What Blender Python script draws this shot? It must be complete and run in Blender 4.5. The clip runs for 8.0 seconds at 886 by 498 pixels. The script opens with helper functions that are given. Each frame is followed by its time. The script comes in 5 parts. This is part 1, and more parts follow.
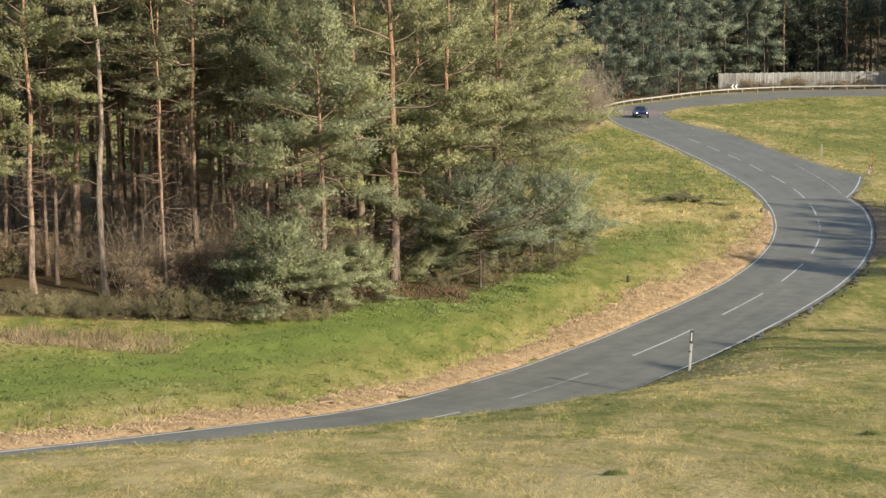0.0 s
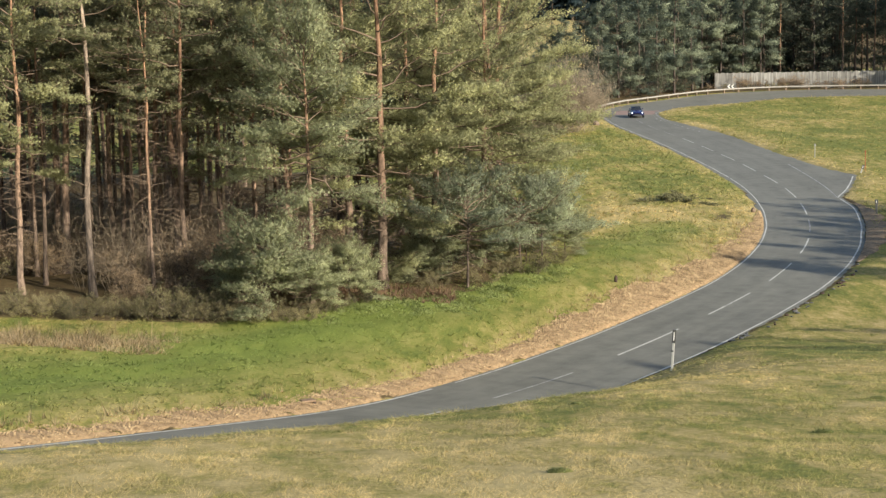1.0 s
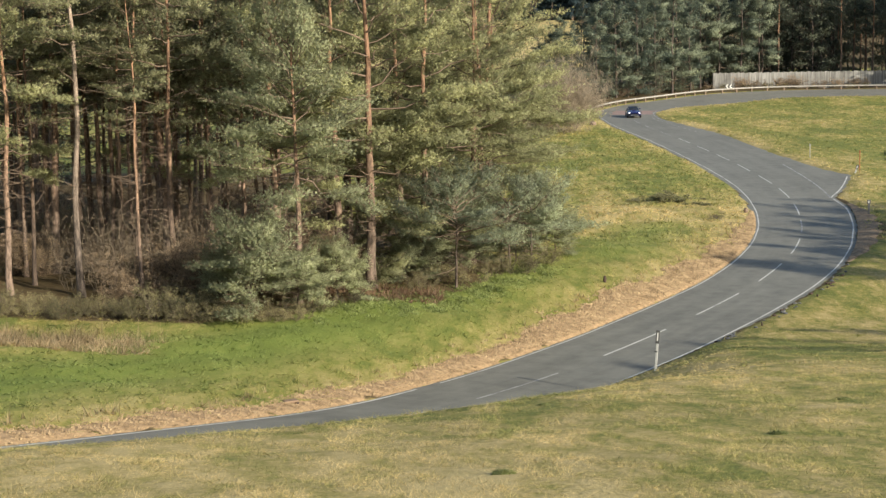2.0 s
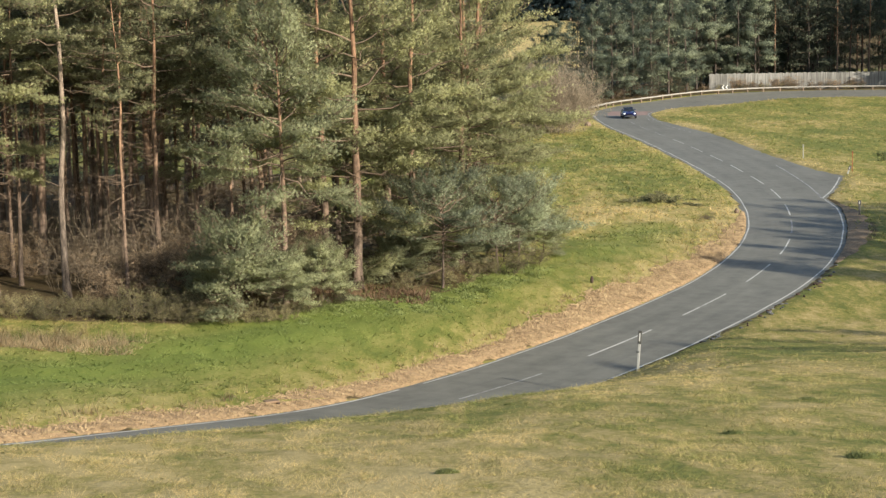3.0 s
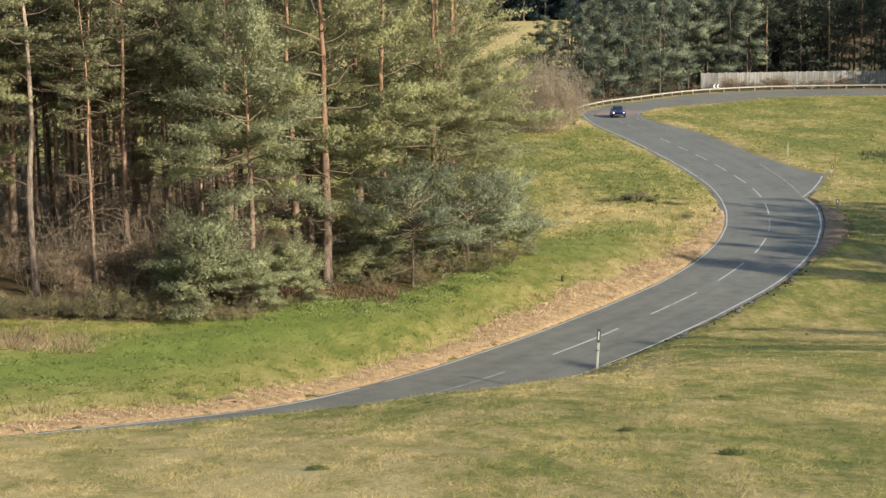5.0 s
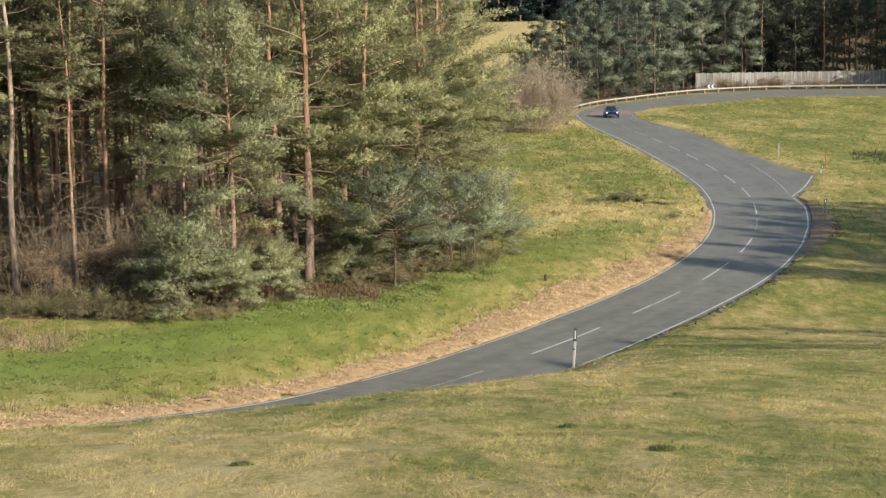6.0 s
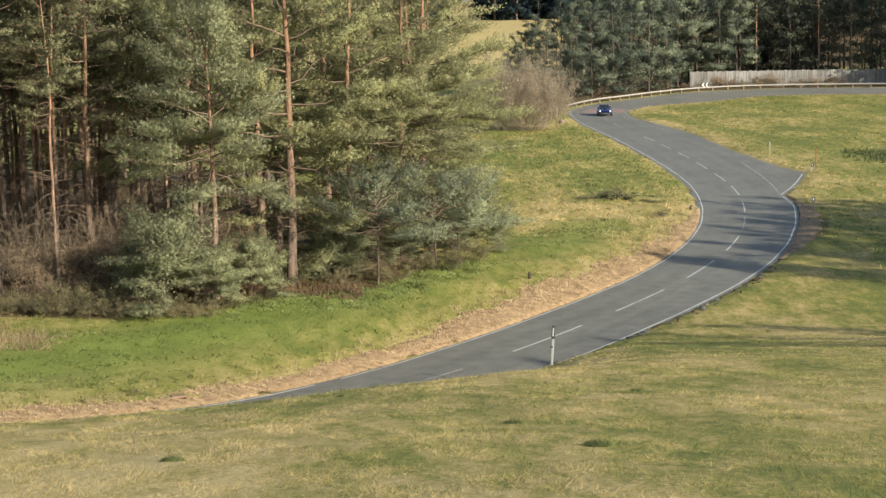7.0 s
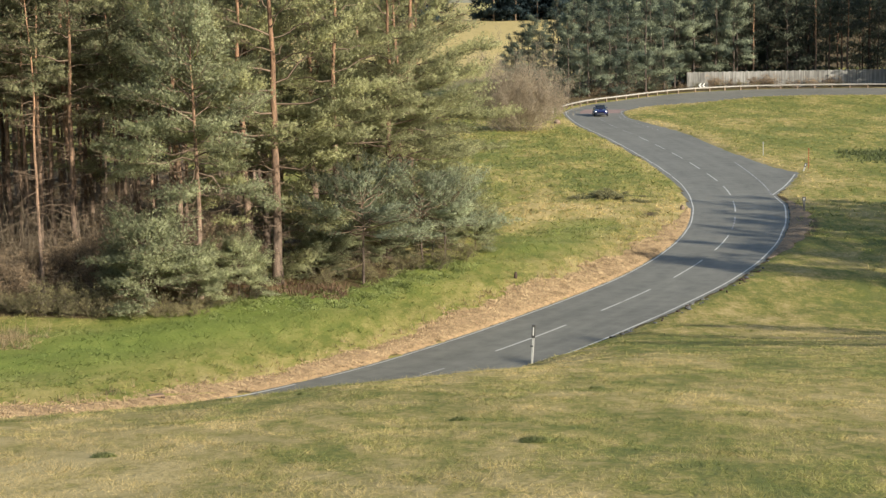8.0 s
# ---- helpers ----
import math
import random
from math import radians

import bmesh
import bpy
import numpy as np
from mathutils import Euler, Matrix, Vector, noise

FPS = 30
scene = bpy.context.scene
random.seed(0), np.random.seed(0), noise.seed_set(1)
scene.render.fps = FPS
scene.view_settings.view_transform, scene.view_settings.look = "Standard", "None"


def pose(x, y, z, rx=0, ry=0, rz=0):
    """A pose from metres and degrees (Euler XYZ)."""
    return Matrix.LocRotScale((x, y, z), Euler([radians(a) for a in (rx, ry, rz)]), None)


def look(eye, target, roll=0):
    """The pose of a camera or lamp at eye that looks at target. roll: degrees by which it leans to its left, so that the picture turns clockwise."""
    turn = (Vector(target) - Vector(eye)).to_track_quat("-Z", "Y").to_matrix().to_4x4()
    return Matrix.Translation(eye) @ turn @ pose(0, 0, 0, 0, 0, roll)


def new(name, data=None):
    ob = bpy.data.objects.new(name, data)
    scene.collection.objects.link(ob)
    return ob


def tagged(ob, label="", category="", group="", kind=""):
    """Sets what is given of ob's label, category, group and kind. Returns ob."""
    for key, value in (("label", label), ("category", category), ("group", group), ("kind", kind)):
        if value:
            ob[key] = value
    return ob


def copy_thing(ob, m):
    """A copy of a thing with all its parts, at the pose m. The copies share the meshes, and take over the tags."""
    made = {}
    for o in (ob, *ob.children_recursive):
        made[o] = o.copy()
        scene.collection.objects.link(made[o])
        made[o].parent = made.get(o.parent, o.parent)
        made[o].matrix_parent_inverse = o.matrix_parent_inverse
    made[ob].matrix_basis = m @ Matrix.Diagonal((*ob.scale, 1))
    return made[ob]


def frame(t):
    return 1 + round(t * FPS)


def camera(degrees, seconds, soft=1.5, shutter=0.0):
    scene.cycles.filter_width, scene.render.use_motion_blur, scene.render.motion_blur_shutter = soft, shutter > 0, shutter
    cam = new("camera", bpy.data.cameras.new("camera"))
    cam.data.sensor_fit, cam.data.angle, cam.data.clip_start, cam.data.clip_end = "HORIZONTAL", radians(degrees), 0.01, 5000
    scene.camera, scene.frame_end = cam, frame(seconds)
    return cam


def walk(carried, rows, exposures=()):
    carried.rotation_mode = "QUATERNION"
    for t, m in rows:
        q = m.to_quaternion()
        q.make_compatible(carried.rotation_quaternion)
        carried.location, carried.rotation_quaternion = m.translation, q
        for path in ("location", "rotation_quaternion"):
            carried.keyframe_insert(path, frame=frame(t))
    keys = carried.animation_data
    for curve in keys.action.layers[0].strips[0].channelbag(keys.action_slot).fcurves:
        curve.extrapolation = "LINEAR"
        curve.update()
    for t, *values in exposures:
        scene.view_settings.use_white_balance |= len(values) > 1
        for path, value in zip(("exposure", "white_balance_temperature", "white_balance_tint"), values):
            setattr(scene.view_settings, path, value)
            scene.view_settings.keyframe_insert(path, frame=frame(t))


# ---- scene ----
cam = camera(28.9, 8.0, soft=1.35)
PATH = [
    (0, (0.618, 0.057, 12.292), (0.609, 2.038, 12.015), -0.9),
    (0.5, (0.891, -0.063, 12.315), (0.881, 1.918, 12.039), -1.0),
    (1, (1.169, -0.143, 12.313), (1.159, 1.838, 12.0362), -1.0),
    (1.5, (1.455, -0.186, 12.343), (1.443, 1.795, 12.0655), -1.0),
    (3, (2.307, -0.167, 12.305), (2.294, 1.814, 12.029), -1.0),
    (3.5, (2.598, -0.213, 12.298), (2.585, 1.767, 12.021), -1.0),
    (4, (2.943, -0.227, 12.293), (2.93, 1.754, 12.017), -1.0),
    (4.5, (3.25, -0.225, 12.288), (3.236, 1.755, 12.011), -1.0),
    (6, (4.333, -0.096, 12.175), (4.319, 1.885, 11.899), -1.0),
    (6.5, (4.647, -0.049, 12.127), (4.634, 1.931, 11.851), -1.0),
    (7, (4.993, 0.012, 12.101), (4.98, 1.993, 11.8237), -1.0),
    (7.5, (5.323, 0.073, 12.049), (5.309, 2.053, 11.773), -1.0),
    (8, (5.664, 0.101, 12.019), (5.649, 2.081, 11.743), -1.0),
]
walk(cam, [(t, look(eye, target, roll)) for t, eye, target, roll in PATH])

# ---- light ----
SUN_TOWARDS = Vector((0.72, -0.69, 0.39)).normalized()
world = bpy.data.worlds.new("daylight")
scene.world = world
world.use_nodes = True
wn = world.node_tree.nodes
sky = wn.new("ShaderNodeTexSky")
sky.sky_type = "NISHITA"
sky.sun_disc = False
sky.sun_elevation = math.asin(SUN_TOWARDS.z)
sky.sun_rotation = math.atan2(SUN_TOWARDS.x, SUN_TOWARDS.y)
sky.air_density, sky.dust_density, sky.ozone_density = 1.0, 1.2, 1.0
world.node_tree.links.new(sky.outputs[0], wn["Background"].inputs[0])
wn["Background"].inputs[1].default_value = 0.10
sun_data = bpy.data.lights.new("sun", "SUN")
sun_data.energy, sun_data.angle, sun_data.color = 5.0, radians(0.6), (1.0, 0.905, 0.75)
sun_lamp = new("sun", sun_data)
sun_lamp.matrix_world = look(SUN_TOWARDS * 200, (0, 0, 0))
scene.view_settings.exposure = 0.62


# ---- materials ----
def nodes_of(name):
    m = bpy.data.materials.new(name)
    m.use_nodes = True
    return m, m.node_tree.nodes, m.node_tree.links, m.node_tree.nodes["Principled BSDF"]


def ramp(n, stops):
    r = n.new("ShaderNodeValToRGB")
    while len(r.color_ramp.elements) < len(stops):
        r.color_ramp.elements.new(0.5)
    for e, (p, c) in zip(r.color_ramp.elements, stops):
        e.position, e.color = p, (*c, 1)
    return r


def noise_at(n, l, vec, scale, detail=4, rough=0.55):
    t = n.new("ShaderNodeTexNoise")
    t.inputs["Scale"].default_value, t.inputs["Detail"].default_value, t.inputs["Roughness"].default_value = scale, detail, rough
    l.new(vec, t.inputs["Vector"])
    return t.outputs["Fac"]


def mathn(n, l, op, a, b, c=None):
    m = n.new("ShaderNodeMath")
    m.operation = op
    for i, v in enumerate((a, b, c)):
        if v is None:
            continue
        if isinstance(v, (int, float)):
            m.inputs[i].default_value = v
        else:
            l.new(v, m.inputs[i])
    return m.outputs[0]


def mixc(n, l, fac, a, b, mode="MIX"):
    m = n.new("ShaderNodeMix")
    m.data_type, m.blend_type = "RGBA", mode
    for sock, v in ((m.inputs[0], fac), (m.inputs[6], a), (m.inputs[7], b)):
        if isinstance(v, (int, float)):
            sock.default_value = v
        elif isinstance(v, tuple):
            sock.default_value = (*v, 1)
        else:
            l.new(v, sock)
    return m.outputs[2]


def bump_on(n, l, bsdf, height, strength, distance):
    b = n.new("ShaderNodeBump")
    b.inputs["Strength"].default_value, b.inputs["Distance"].default_value = strength, distance
    l.new(height, b.inputs["Height"])
    l.new(b.outputs[0], bsdf.inputs["Normal"])


def plain(name, colour, rough=0.6, metal=0.0, vary=0.25, scale=3.0, bump=0.15, coord="Object", coat=0.0):
    """A surface of one colour with grain and blotches at two scales."""
    m, n, l, b = nodes_of(name)
    tc = n.new("ShaderNodeTexCoord").outputs[coord]
    f1, f2 = noise_at(n, l, tc, scale), noise_at(n, l, tc, scale * 9, 3)
    f = mathn(n, l, "ADD", mathn(n, l, "MULTIPLY", f1, 0.65), mathn(n, l, "MULTIPLY", f2, 0.35))
    r = ramp(n, [(0.3, tuple(c * (1 - vary) for c in colour)), (0.7, tuple(min(1, c * (1 + vary)) for c in colour))])
    l.new(f, r.inputs[0])
    l.new(r.outputs[0], b.inputs["Base Color"])
    b.inputs["Roughness"].default_value, b.inputs["Metallic"].default_value = rough, metal
    b.inputs["Coat Weight"].default_value = coat
    if bump:
        bump_on(n, l, b, f2, bump, 0.02)
    return m


def thin_leaf(n, l, bsdf, colour, share=1.0):
    """Light passes through a leaf; share: how strongly, against what is thrown back."""
    tr, both = n.new("ShaderNodeBsdfTranslucent"), n.new("ShaderNodeAddShader")
    l.new(mixc(n, l, 1.0 - share, colour, (0.0, 0.0, 0.0)), tr.inputs[0])
    l.new(bsdf.outputs[0], both.inputs[0])
    l.new(tr.outputs[0], both.inputs[1])
    l.new(both.outputs[0], n["Material Output"].inputs[0])


def attr(n, name):
    a = n.new("ShaderNodeAttribute")
    a.attribute_name = name
    return a.outputs["Fac"]


def turf(name, blades):
    """Winter turf: green, olive and straw in patches, with soil and leaf litter where the zones say so."""
    m, n, l, b = nodes_of(name)
    pos = n.new("ShaderNodeNewGeometry").outputs["Position"]
    mp = n.new("ShaderNodeMapping")
    mp.inputs["Scale"].default_value = (1.5, 0.55, 0.3)
    l.new(pos, mp.inputs["Vector"])
    v = mp.outputs[0]
    big, mid, fine = noise_at(n, l, v, 0.13, 3), noise_at(n, l, v, 0.95, 6, 0.68), noise_at(n, l, pos, 9.0, 3, 0.7)
    small = noise_at(n, l, v, 2.9, 5, 0.7)
    dry = mathn(n, l, "ADD", mathn(n, l, "MULTIPLY", big, 1.6), mathn(n, l, "MULTIPLY", mid, 1.7))
    dry = mathn(n, l, "ADD", mathn(n, l, "MULTIPLY", small, 1.05), dry)
    dry = mathn(n, l, "ADD", mathn(n, l, "MULTIPLY_ADD", fine, 0.75, -2.035), dry)
    dry = mathn(n, l, "ADD", dry, mathn(n, l, "SUBTRACT", attr(n, "straw"), 0.5))
    if blades:
        isl = n.new("ShaderNodeNewGeometry").outputs["Random Per Island"]
        dry = mathn(n, l, "ADD", dry, mathn(n, l, "MULTIPLY", mathn(n, l, "SUBTRACT", isl, 0.5), 0.10))
    r = ramp(n, [(0.2, (0.128, 0.165, 0.038)), (0.42, (0.205, 0.214, 0.05)), (0.60, (0.326, 0.286, 0.092)), (0.80, (0.448, 0.356, 0.146)), (1.0, (0.555, 0.44, 0.205))])
    l.new(dry, r.inputs[0])
    rust = ramp(n, [(0.5, (0.0, 0.0, 0.0)), (0.66, (0.4, 0.4, 0.4))])
    l.new(noise_at(n, l, v, 0.62, 5, 0.7), rust.inputs[0])
    straw_c = mixc(n, l, mathn(n, l, "MULTIPLY", rust.outputs[0], attr(n, "straw")), r.outputs[0], (0.40, 0.315, 0.14))
    lush = ramp(n, [(0.3, (0.072, 0.122, 0.024)), (0.5, (0.138, 0.204, 0.04)), (0.7, (0.24, 0.28, 0.07))])
    l.new(mathn(n, l, "ADD", mathn(n, l, "MULTIPLY", mid, 0.6), mathn(n, l, "MULTIPLY", fine, 0.4)), lush.inputs[0])
    c = mixc(n, l, mathn(n, l, "MULTIPLY", attr(n, "lush"), mathn(n, l, "ADD", 0.45, mid)), straw_c, lush.outputs[0])
    if not blades:
        soil = ramp(n, [(0.3, (0.04, 0.028, 0.018)), (0.7, (0.125, 0.088, 0.056))])
        l.new(noise_at(n, l, pos, 2.5, 6, 0.7), soil.inputs[0])
        s = mathn(n, l, "ADD", attr(n, "soil"), mathn(n, l, "MULTIPLY", mathn(n, l, "SUBTRACT", mid, 0.5), 0.5))
        sr = ramp(n, [(0.4, (0, 0, 0)), (0.6, (1, 1, 1))])
        l.new(s, sr.inputs[0])
        c = mixc(n, l, sr.outputs[0], c, soil.outputs[0])
        c = mixc(n, l, 0.16, c, (0.25, 0.195, 0.045))
        bump_on(n, l, b, mathn(n, l, "ADD", mid, fine), 0.5, 0.06)
    else:
        c = mixc(n, l, 0.2, c, (0.32, 0.285, 0.175))
        thin_leaf(n, l, b, c, 0.9)
    l.new(c, b.inputs["Base Color"])
    b.inputs["Roughness"].default_value = 0.85
    b.inputs["Specular IOR Level"].default_value = 0.2
    return m


def asphalt():
    """Weathered asphalt: worn wheel tracks along the lanes, stains and grit."""
    m, n, l, b = nodes_of("asphalt")
    pos = n.new("ShaderNodeNewGeometry").outputs["Position"]
    big, mid, grit = noise_at(n, l, pos, 0.16, 4), noise_at(n, l, pos, 1.3, 5, 0.6), noise_at(n, l, pos, 45, 2)
    lane = n.new("ShaderNodeCombineXYZ")
    l.new(attr(n, "across"), lane.inputs[0])
    l.new(mathn(n, l, "MULTIPLY", attr(n, "station"), 0.03), lane.inputs[1])
    streak = noise_at(n, l, lane.outputs[0], 1.5, 5, 0.6)
    f = mathn(n, l, "ADD", mathn(n, l, "MULTIPLY", big, 0.25), mathn(n, l, "MULTIPLY", mid, 0.32))
    f = mathn(n, l, "ADD", f, mathn(n, l, "MULTIPLY", grit, 0.18))
    f = mathn(n, l, "ADD", f, mathn(n, l, "MULTIPLY", streak, 0.25))
    r = ramp(n, [(0.37, (0.104, 0.103, 0.086)), (0.5, (0.168, 0.166, 0.14)), (0.63, (0.226, 0.223, 0.186))])
    l.new(f, r.inputs[0])
    l.new(r.outputs[0], b.inputs["Base Color"])
    b.inputs["Roughness"].default_value = 0.7
    b.inputs["Specular IOR Level"].default_value = 0.6
    bump_on(n, l, b, grit, 0.35, 0.01)
    return m


def worn_paint(name, colour, wear):
    """Road paint, scuffed through to the asphalt in specks."""
    m, n, l, b = nodes_of(name)
    pos = n.new("ShaderNodeNewGeometry").outputs["Position"]
    f = mathn(n, l, "ADD", mathn(n, l, "MULTIPLY", noise_at(n, l, pos, 14, 4, 0.7), 0.6), mathn(n, l, "MULTIPLY", noise_at(n, l, pos, 0.9, 3), 0.4))
    r = ramp(n, [(wear, (0.15, 0.15, 0.145)), (wear + 0.1, colour)])
    l.new(f, r.inputs[0])
    l.new(r.outputs[0], b.inputs["Base Color"])
    b.inputs["Roughness"].default_value = 0.6
    return m


def bark(name, low, high, z0, z1):
    """Scots pine bark: grey plates at the foot, orange flakes towards the crown."""
    m, n, l, b = nodes_of(name)
    tc = n.new("ShaderNodeTexCoord").outputs["Object"]
    sx = n.new("ShaderNodeSeparateXYZ")
    l.new(tc, sx.inputs[0])
    mp = n.new("ShaderNodeMapping")
    mp.inputs["Scale"].default_value = (5, 5, 1.4)
    l.new(tc, mp.inputs["Vector"])
    plates, grain = noise_at(n, l, mp.outputs[0], 1.6, 5, 0.7), noise_at(n, l, tc, 26, 3)
    h = n.new("ShaderNodeMapRange")
    h.inputs["From Min"].default_value, h.inputs["From Max"].default_value = z0, z1
    l.new(mathn(n, l, "ADD", sx.outputs[2], mathn(n, l, "MULTIPLY", plates, 3.0)), h.inputs[0])
    c = mixc(n, l, h.outputs[0], low, high)
    dark = ramp(n, [(0.36, (0.22, 0.2, 0.19)), (0.62, (1.3, 1.25, 1.2))])
    l.new(mathn(n, l, "ADD", mathn(n, l, "MULTIPLY", plates, 0.75), mathn(n, l, "MULTIPLY", grain, 0.25)), dark.inputs[0])
    rnd = n.new("ShaderNodeObjectInfo").outputs["Random"]
    br = n.new("ShaderNodeMapRange")
    br.inputs["To Min"].default_value, br.inputs["To Max"].default_value = 0.7, 1.25
    l.new(rnd, br.inputs[0])
    c = mixc(n, l, 1.0, c, dark.outputs[0], "MULTIPLY")
    cc = n.new("ShaderNodeVectorMath")
    cc.operation = "SCALE"
    l.new(c, cc.inputs[0])
    l.new(br.outputs[0], cc.inputs["Scale"])
    l.new(cc.outputs[0], b.inputs["Base Color"])
    b.inputs["Roughness"].default_value = 0.9
    bump_on(n, l, b, plates, 0.8, 0.05)
    return m


def foliage(name, dark, light, translucent=0.3, patch=0.5, share=1.0, tufted=False):
    m, n, l, b = nodes_of(name)
    geo = n.new("ShaderNodeNewGeometry")
    f = mathn(n, l, "ADD", mathn(n, l, "MULTIPLY", geo.outputs["Random Per Island"], 0.10), mathn(n, l, "MULTIPLY", noise_at(n, l, geo.outputs["Position"], patch, 5, 0.65), 0.8))
    rnd = n.new("ShaderNodeObjectInfo").outputs["Random"]
    f = mathn(n, l, "ADD", f, mathn(n, l, "MULTIPLY", mathn(n, l, "SUBTRACT", rnd, 0.5), 0.25))
    if tufted:
        f = mathn(n, l, "ADD", f, mathn(n, l, "MULTIPLY", mathn(n, l, "SUBTRACT", attr(n, "tone"), 0.5), 0.6))
    r = ramp(n, [(0.27, dark), (0.72, light)])
    l.new(f, r.inputs[0])
    l.new(r.outputs[0], b.inputs["Base Color"])
    b.inputs["Roughness"].default_value = 0.65
    b.inputs["Specular IOR Level"].default_value = 0.25
    if translucent:
        thin_leaf(n, l, b, r.outputs[0], share)
    return m


M_TURF, M_BLADES = turf("turf", False), turf("grass_blades", True)
M_ASPHALT = asphalt()
M_LINE, M_LINE_WORN = worn_paint("line_paint", (0.58, 0.58, 0.54), 0.38), worn_paint("worn_line_paint", (0.5, 0.5, 0.47), 0.47)
# base colour brightened in place of sun dappling on the wood's trunks
M_BARK = bark("pine_bark", (0.215, 0.168, 0.135), (0.33, 0.205, 0.13), 3.0, 10.0)
M_BARK_DARK = bark("dark_pine_bark", (0.14, 0.11, 0.089), (0.21, 0.14, 0.095), 4.0, 11.0)
# pale trunk, its foot coloured darker to stand in for shade
M_BARK_PALE = bark("pale_bark_shade_foot", (0.13, 0.108, 0.09), (0.35, 0.285, 0.225), 3.5, 9.0)
M_BARK_RED = bark("red_pine_bark", (0.19, 0.145, 0.112), (0.305, 0.186, 0.115), 3.5, 11.0)
M_NEEDLE = foliage("pine_needles", (0.165, 0.17, 0.09), (0.33, 0.328, 0.174), share=1.0, tufted=True)
# darker copy of the needles: the wood's shade put into their colour
M_NEEDLE_DIMMED = foliage("wood_shade_needles", (0.09, 0.095, 0.053), (0.23, 0.23, 0.127), share=1.0, tufted=True)
M_NEEDLE_BLUE = foliage("blue_green_needles", (0.108, 0.126, 0.088), (0.285, 0.31, 0.2), share=1.0, tufted=True)
M_NEEDLE_YOUNG = foliage("young_pine_needles", (0.125, 0.137, 0.082), (0.305, 0.318, 0.188), share=1.0, tufted=True)
# blue lifted in the needle colour to stand in for distance haze
M_NEEDLE_FAR = foliage("haze_tinted_needles", (0.06, 0.08, 0.062), (0.23, 0.255, 0.175), patch=0.25, share=0.9, tufted=True)
# bark coloured dark in place of shade among the far crowns
M_BARK_FAR = plain("shade_toned_bark", (0.075, 0.058, 0.047), 0.9, vary=0.4)
# far wood's shade put into the needle colour
M_NEEDLE_SHADE = foliage("shade_toned_needles", (0.038, 0.048, 0.034), (0.125, 0.138, 0.092))
# dark conifer needles, with the blue of distance haze put into the colour
M_NEEDLE_DARK = foliage("haze_blued_conifer_needles", (0.014, 0.027, 0.032), (0.036, 0.058, 0.062))
M_LIMB = plain("pine_limb_bark", (0.17, 0.122, 0.085), 0.9, vary=0.4)
M_DEAD = plain("dead_twigs", (0.115, 0.09, 0.067), 0.9, vary=0.4)
M_BRAMBLE = foliage("bramble_leaves", (0.05, 0.052, 0.025), (0.32, 0.28, 0.14), 0.2, 1.6, share=0.6)
M_TWIGS = foliage("thicket_twigs", (0.11, 0.081, 0.053), (0.34, 0.255, 0.16), 0.2, 0.6, share=0.6)
M_HAZE = foliage("bare_twig_ends", (0.17, 0.142, 0.105), (0.33, 0.28, 0.205), 0.2, 0.4)
M_BRACKEN = foliage("dead_bracken", (0.13, 0.085, 0.055), (0.30, 0.20, 0.125), 0.25, 1.0)
M_SCRUB = foliage("olive_scrub_leaves", (0.12, 0.118, 0.06), (0.25, 0.235, 0.13), 0.2, 1.0)
M_HERB = foliage("ground_leaves", (0.115, 0.148, 0.05), (0.30, 0.33, 0.125), 0.3, 1.2)
M_LITTER = foliage("leaf_litter", (0.10, 0.07, 0.04), (0.33, 0.24, 0.14), 0.2, 1.5, share=0.5)
M_REED = foliage("dry_reeds", (0.27, 0.205, 0.115), (0.50, 0.40, 0.245), 0.3, 1.0)


# ---- the lie of the land ----
# control points of the outer edge line of the road, with the asphalt's width to its right, height and cant
EDGE = [
    (-34, 4), (-19, 20), (-9.1, 35.9), (-4.6, 44), (0.96, 54.7), (7.67, 65.8), (13.96, 78.5), (18.24, 92.6), (20.57, 109.0),
    (21.06, 126.7), (20.07, 154.4), (18.6, 177), (18.4, 194), (19.3, 202), (22.8, 210.7), (26.9, 216.3), (35.7, 227), (43.8, 231.3), (51.6, 231.8), (62, 230.0), (80, 222), (104, 198),
]
WIDTH_AT = [(-100, 5.0), (75, 4.9), (92, 5.1), (104, 5.5), (109.2, 5.3), (113, 6.4), (122.6, 9.0), (127.5, 8.0), (142, 7.4), (165, 7.8), (180, 6.8), (187, 6.1), (196, 6.3), (205, 7.0)]


def spline(ctrl, step):
    """Catmull-Rom through the control points, resampled at even steps."""
    p = np.array(ctrl, float)
    p = np.vstack([2 * p[0] - p[1], p, 2 * p[-1] - p[-2]])
    out = []
    for i in range(1, len(p) - 2):
        t = np.linspace(0, 1, 40, endpoint=False)[:, None]
        a, b, c, d = p[i - 1], p[i], p[i + 1], p[i + 2]
        out.append(0.5 * (2 * b + (c - a) * t + (2 * a - 5 * b + 4 * c - d) * t ** 2 + (3 * b - a - 3 * c + d) * t ** 3))
    q = np.vstack(out + [p[-2][None]])
    s = np.r_[0, np.cumsum(np.linalg.norm(np.diff(q, axis=0), axis=1))]
    n = int(s[-1] / step)
    u = np.linspace(0, s[-1], n)
    return np.c_[np.interp(u, s, q[:, 0]), np.interp(u, s, q[:, 1])], u


LINE, ARC = spline(EDGE, 0.75)
TAN = np.gradient(LINE, axis=0)
TAN /= np.linalg.norm(TAN, axis=1)[:, None]
RIGHT = np.c_[TAN[:, 1], -TAN[:, 0]]
BEND = int(np.argmax(LINE[:, 1] > 205))


def smooth(x, a, b):
    t = np.clip((x - a) / (b - a), 0, 1)
    return t * t * (3 - 2 * t)


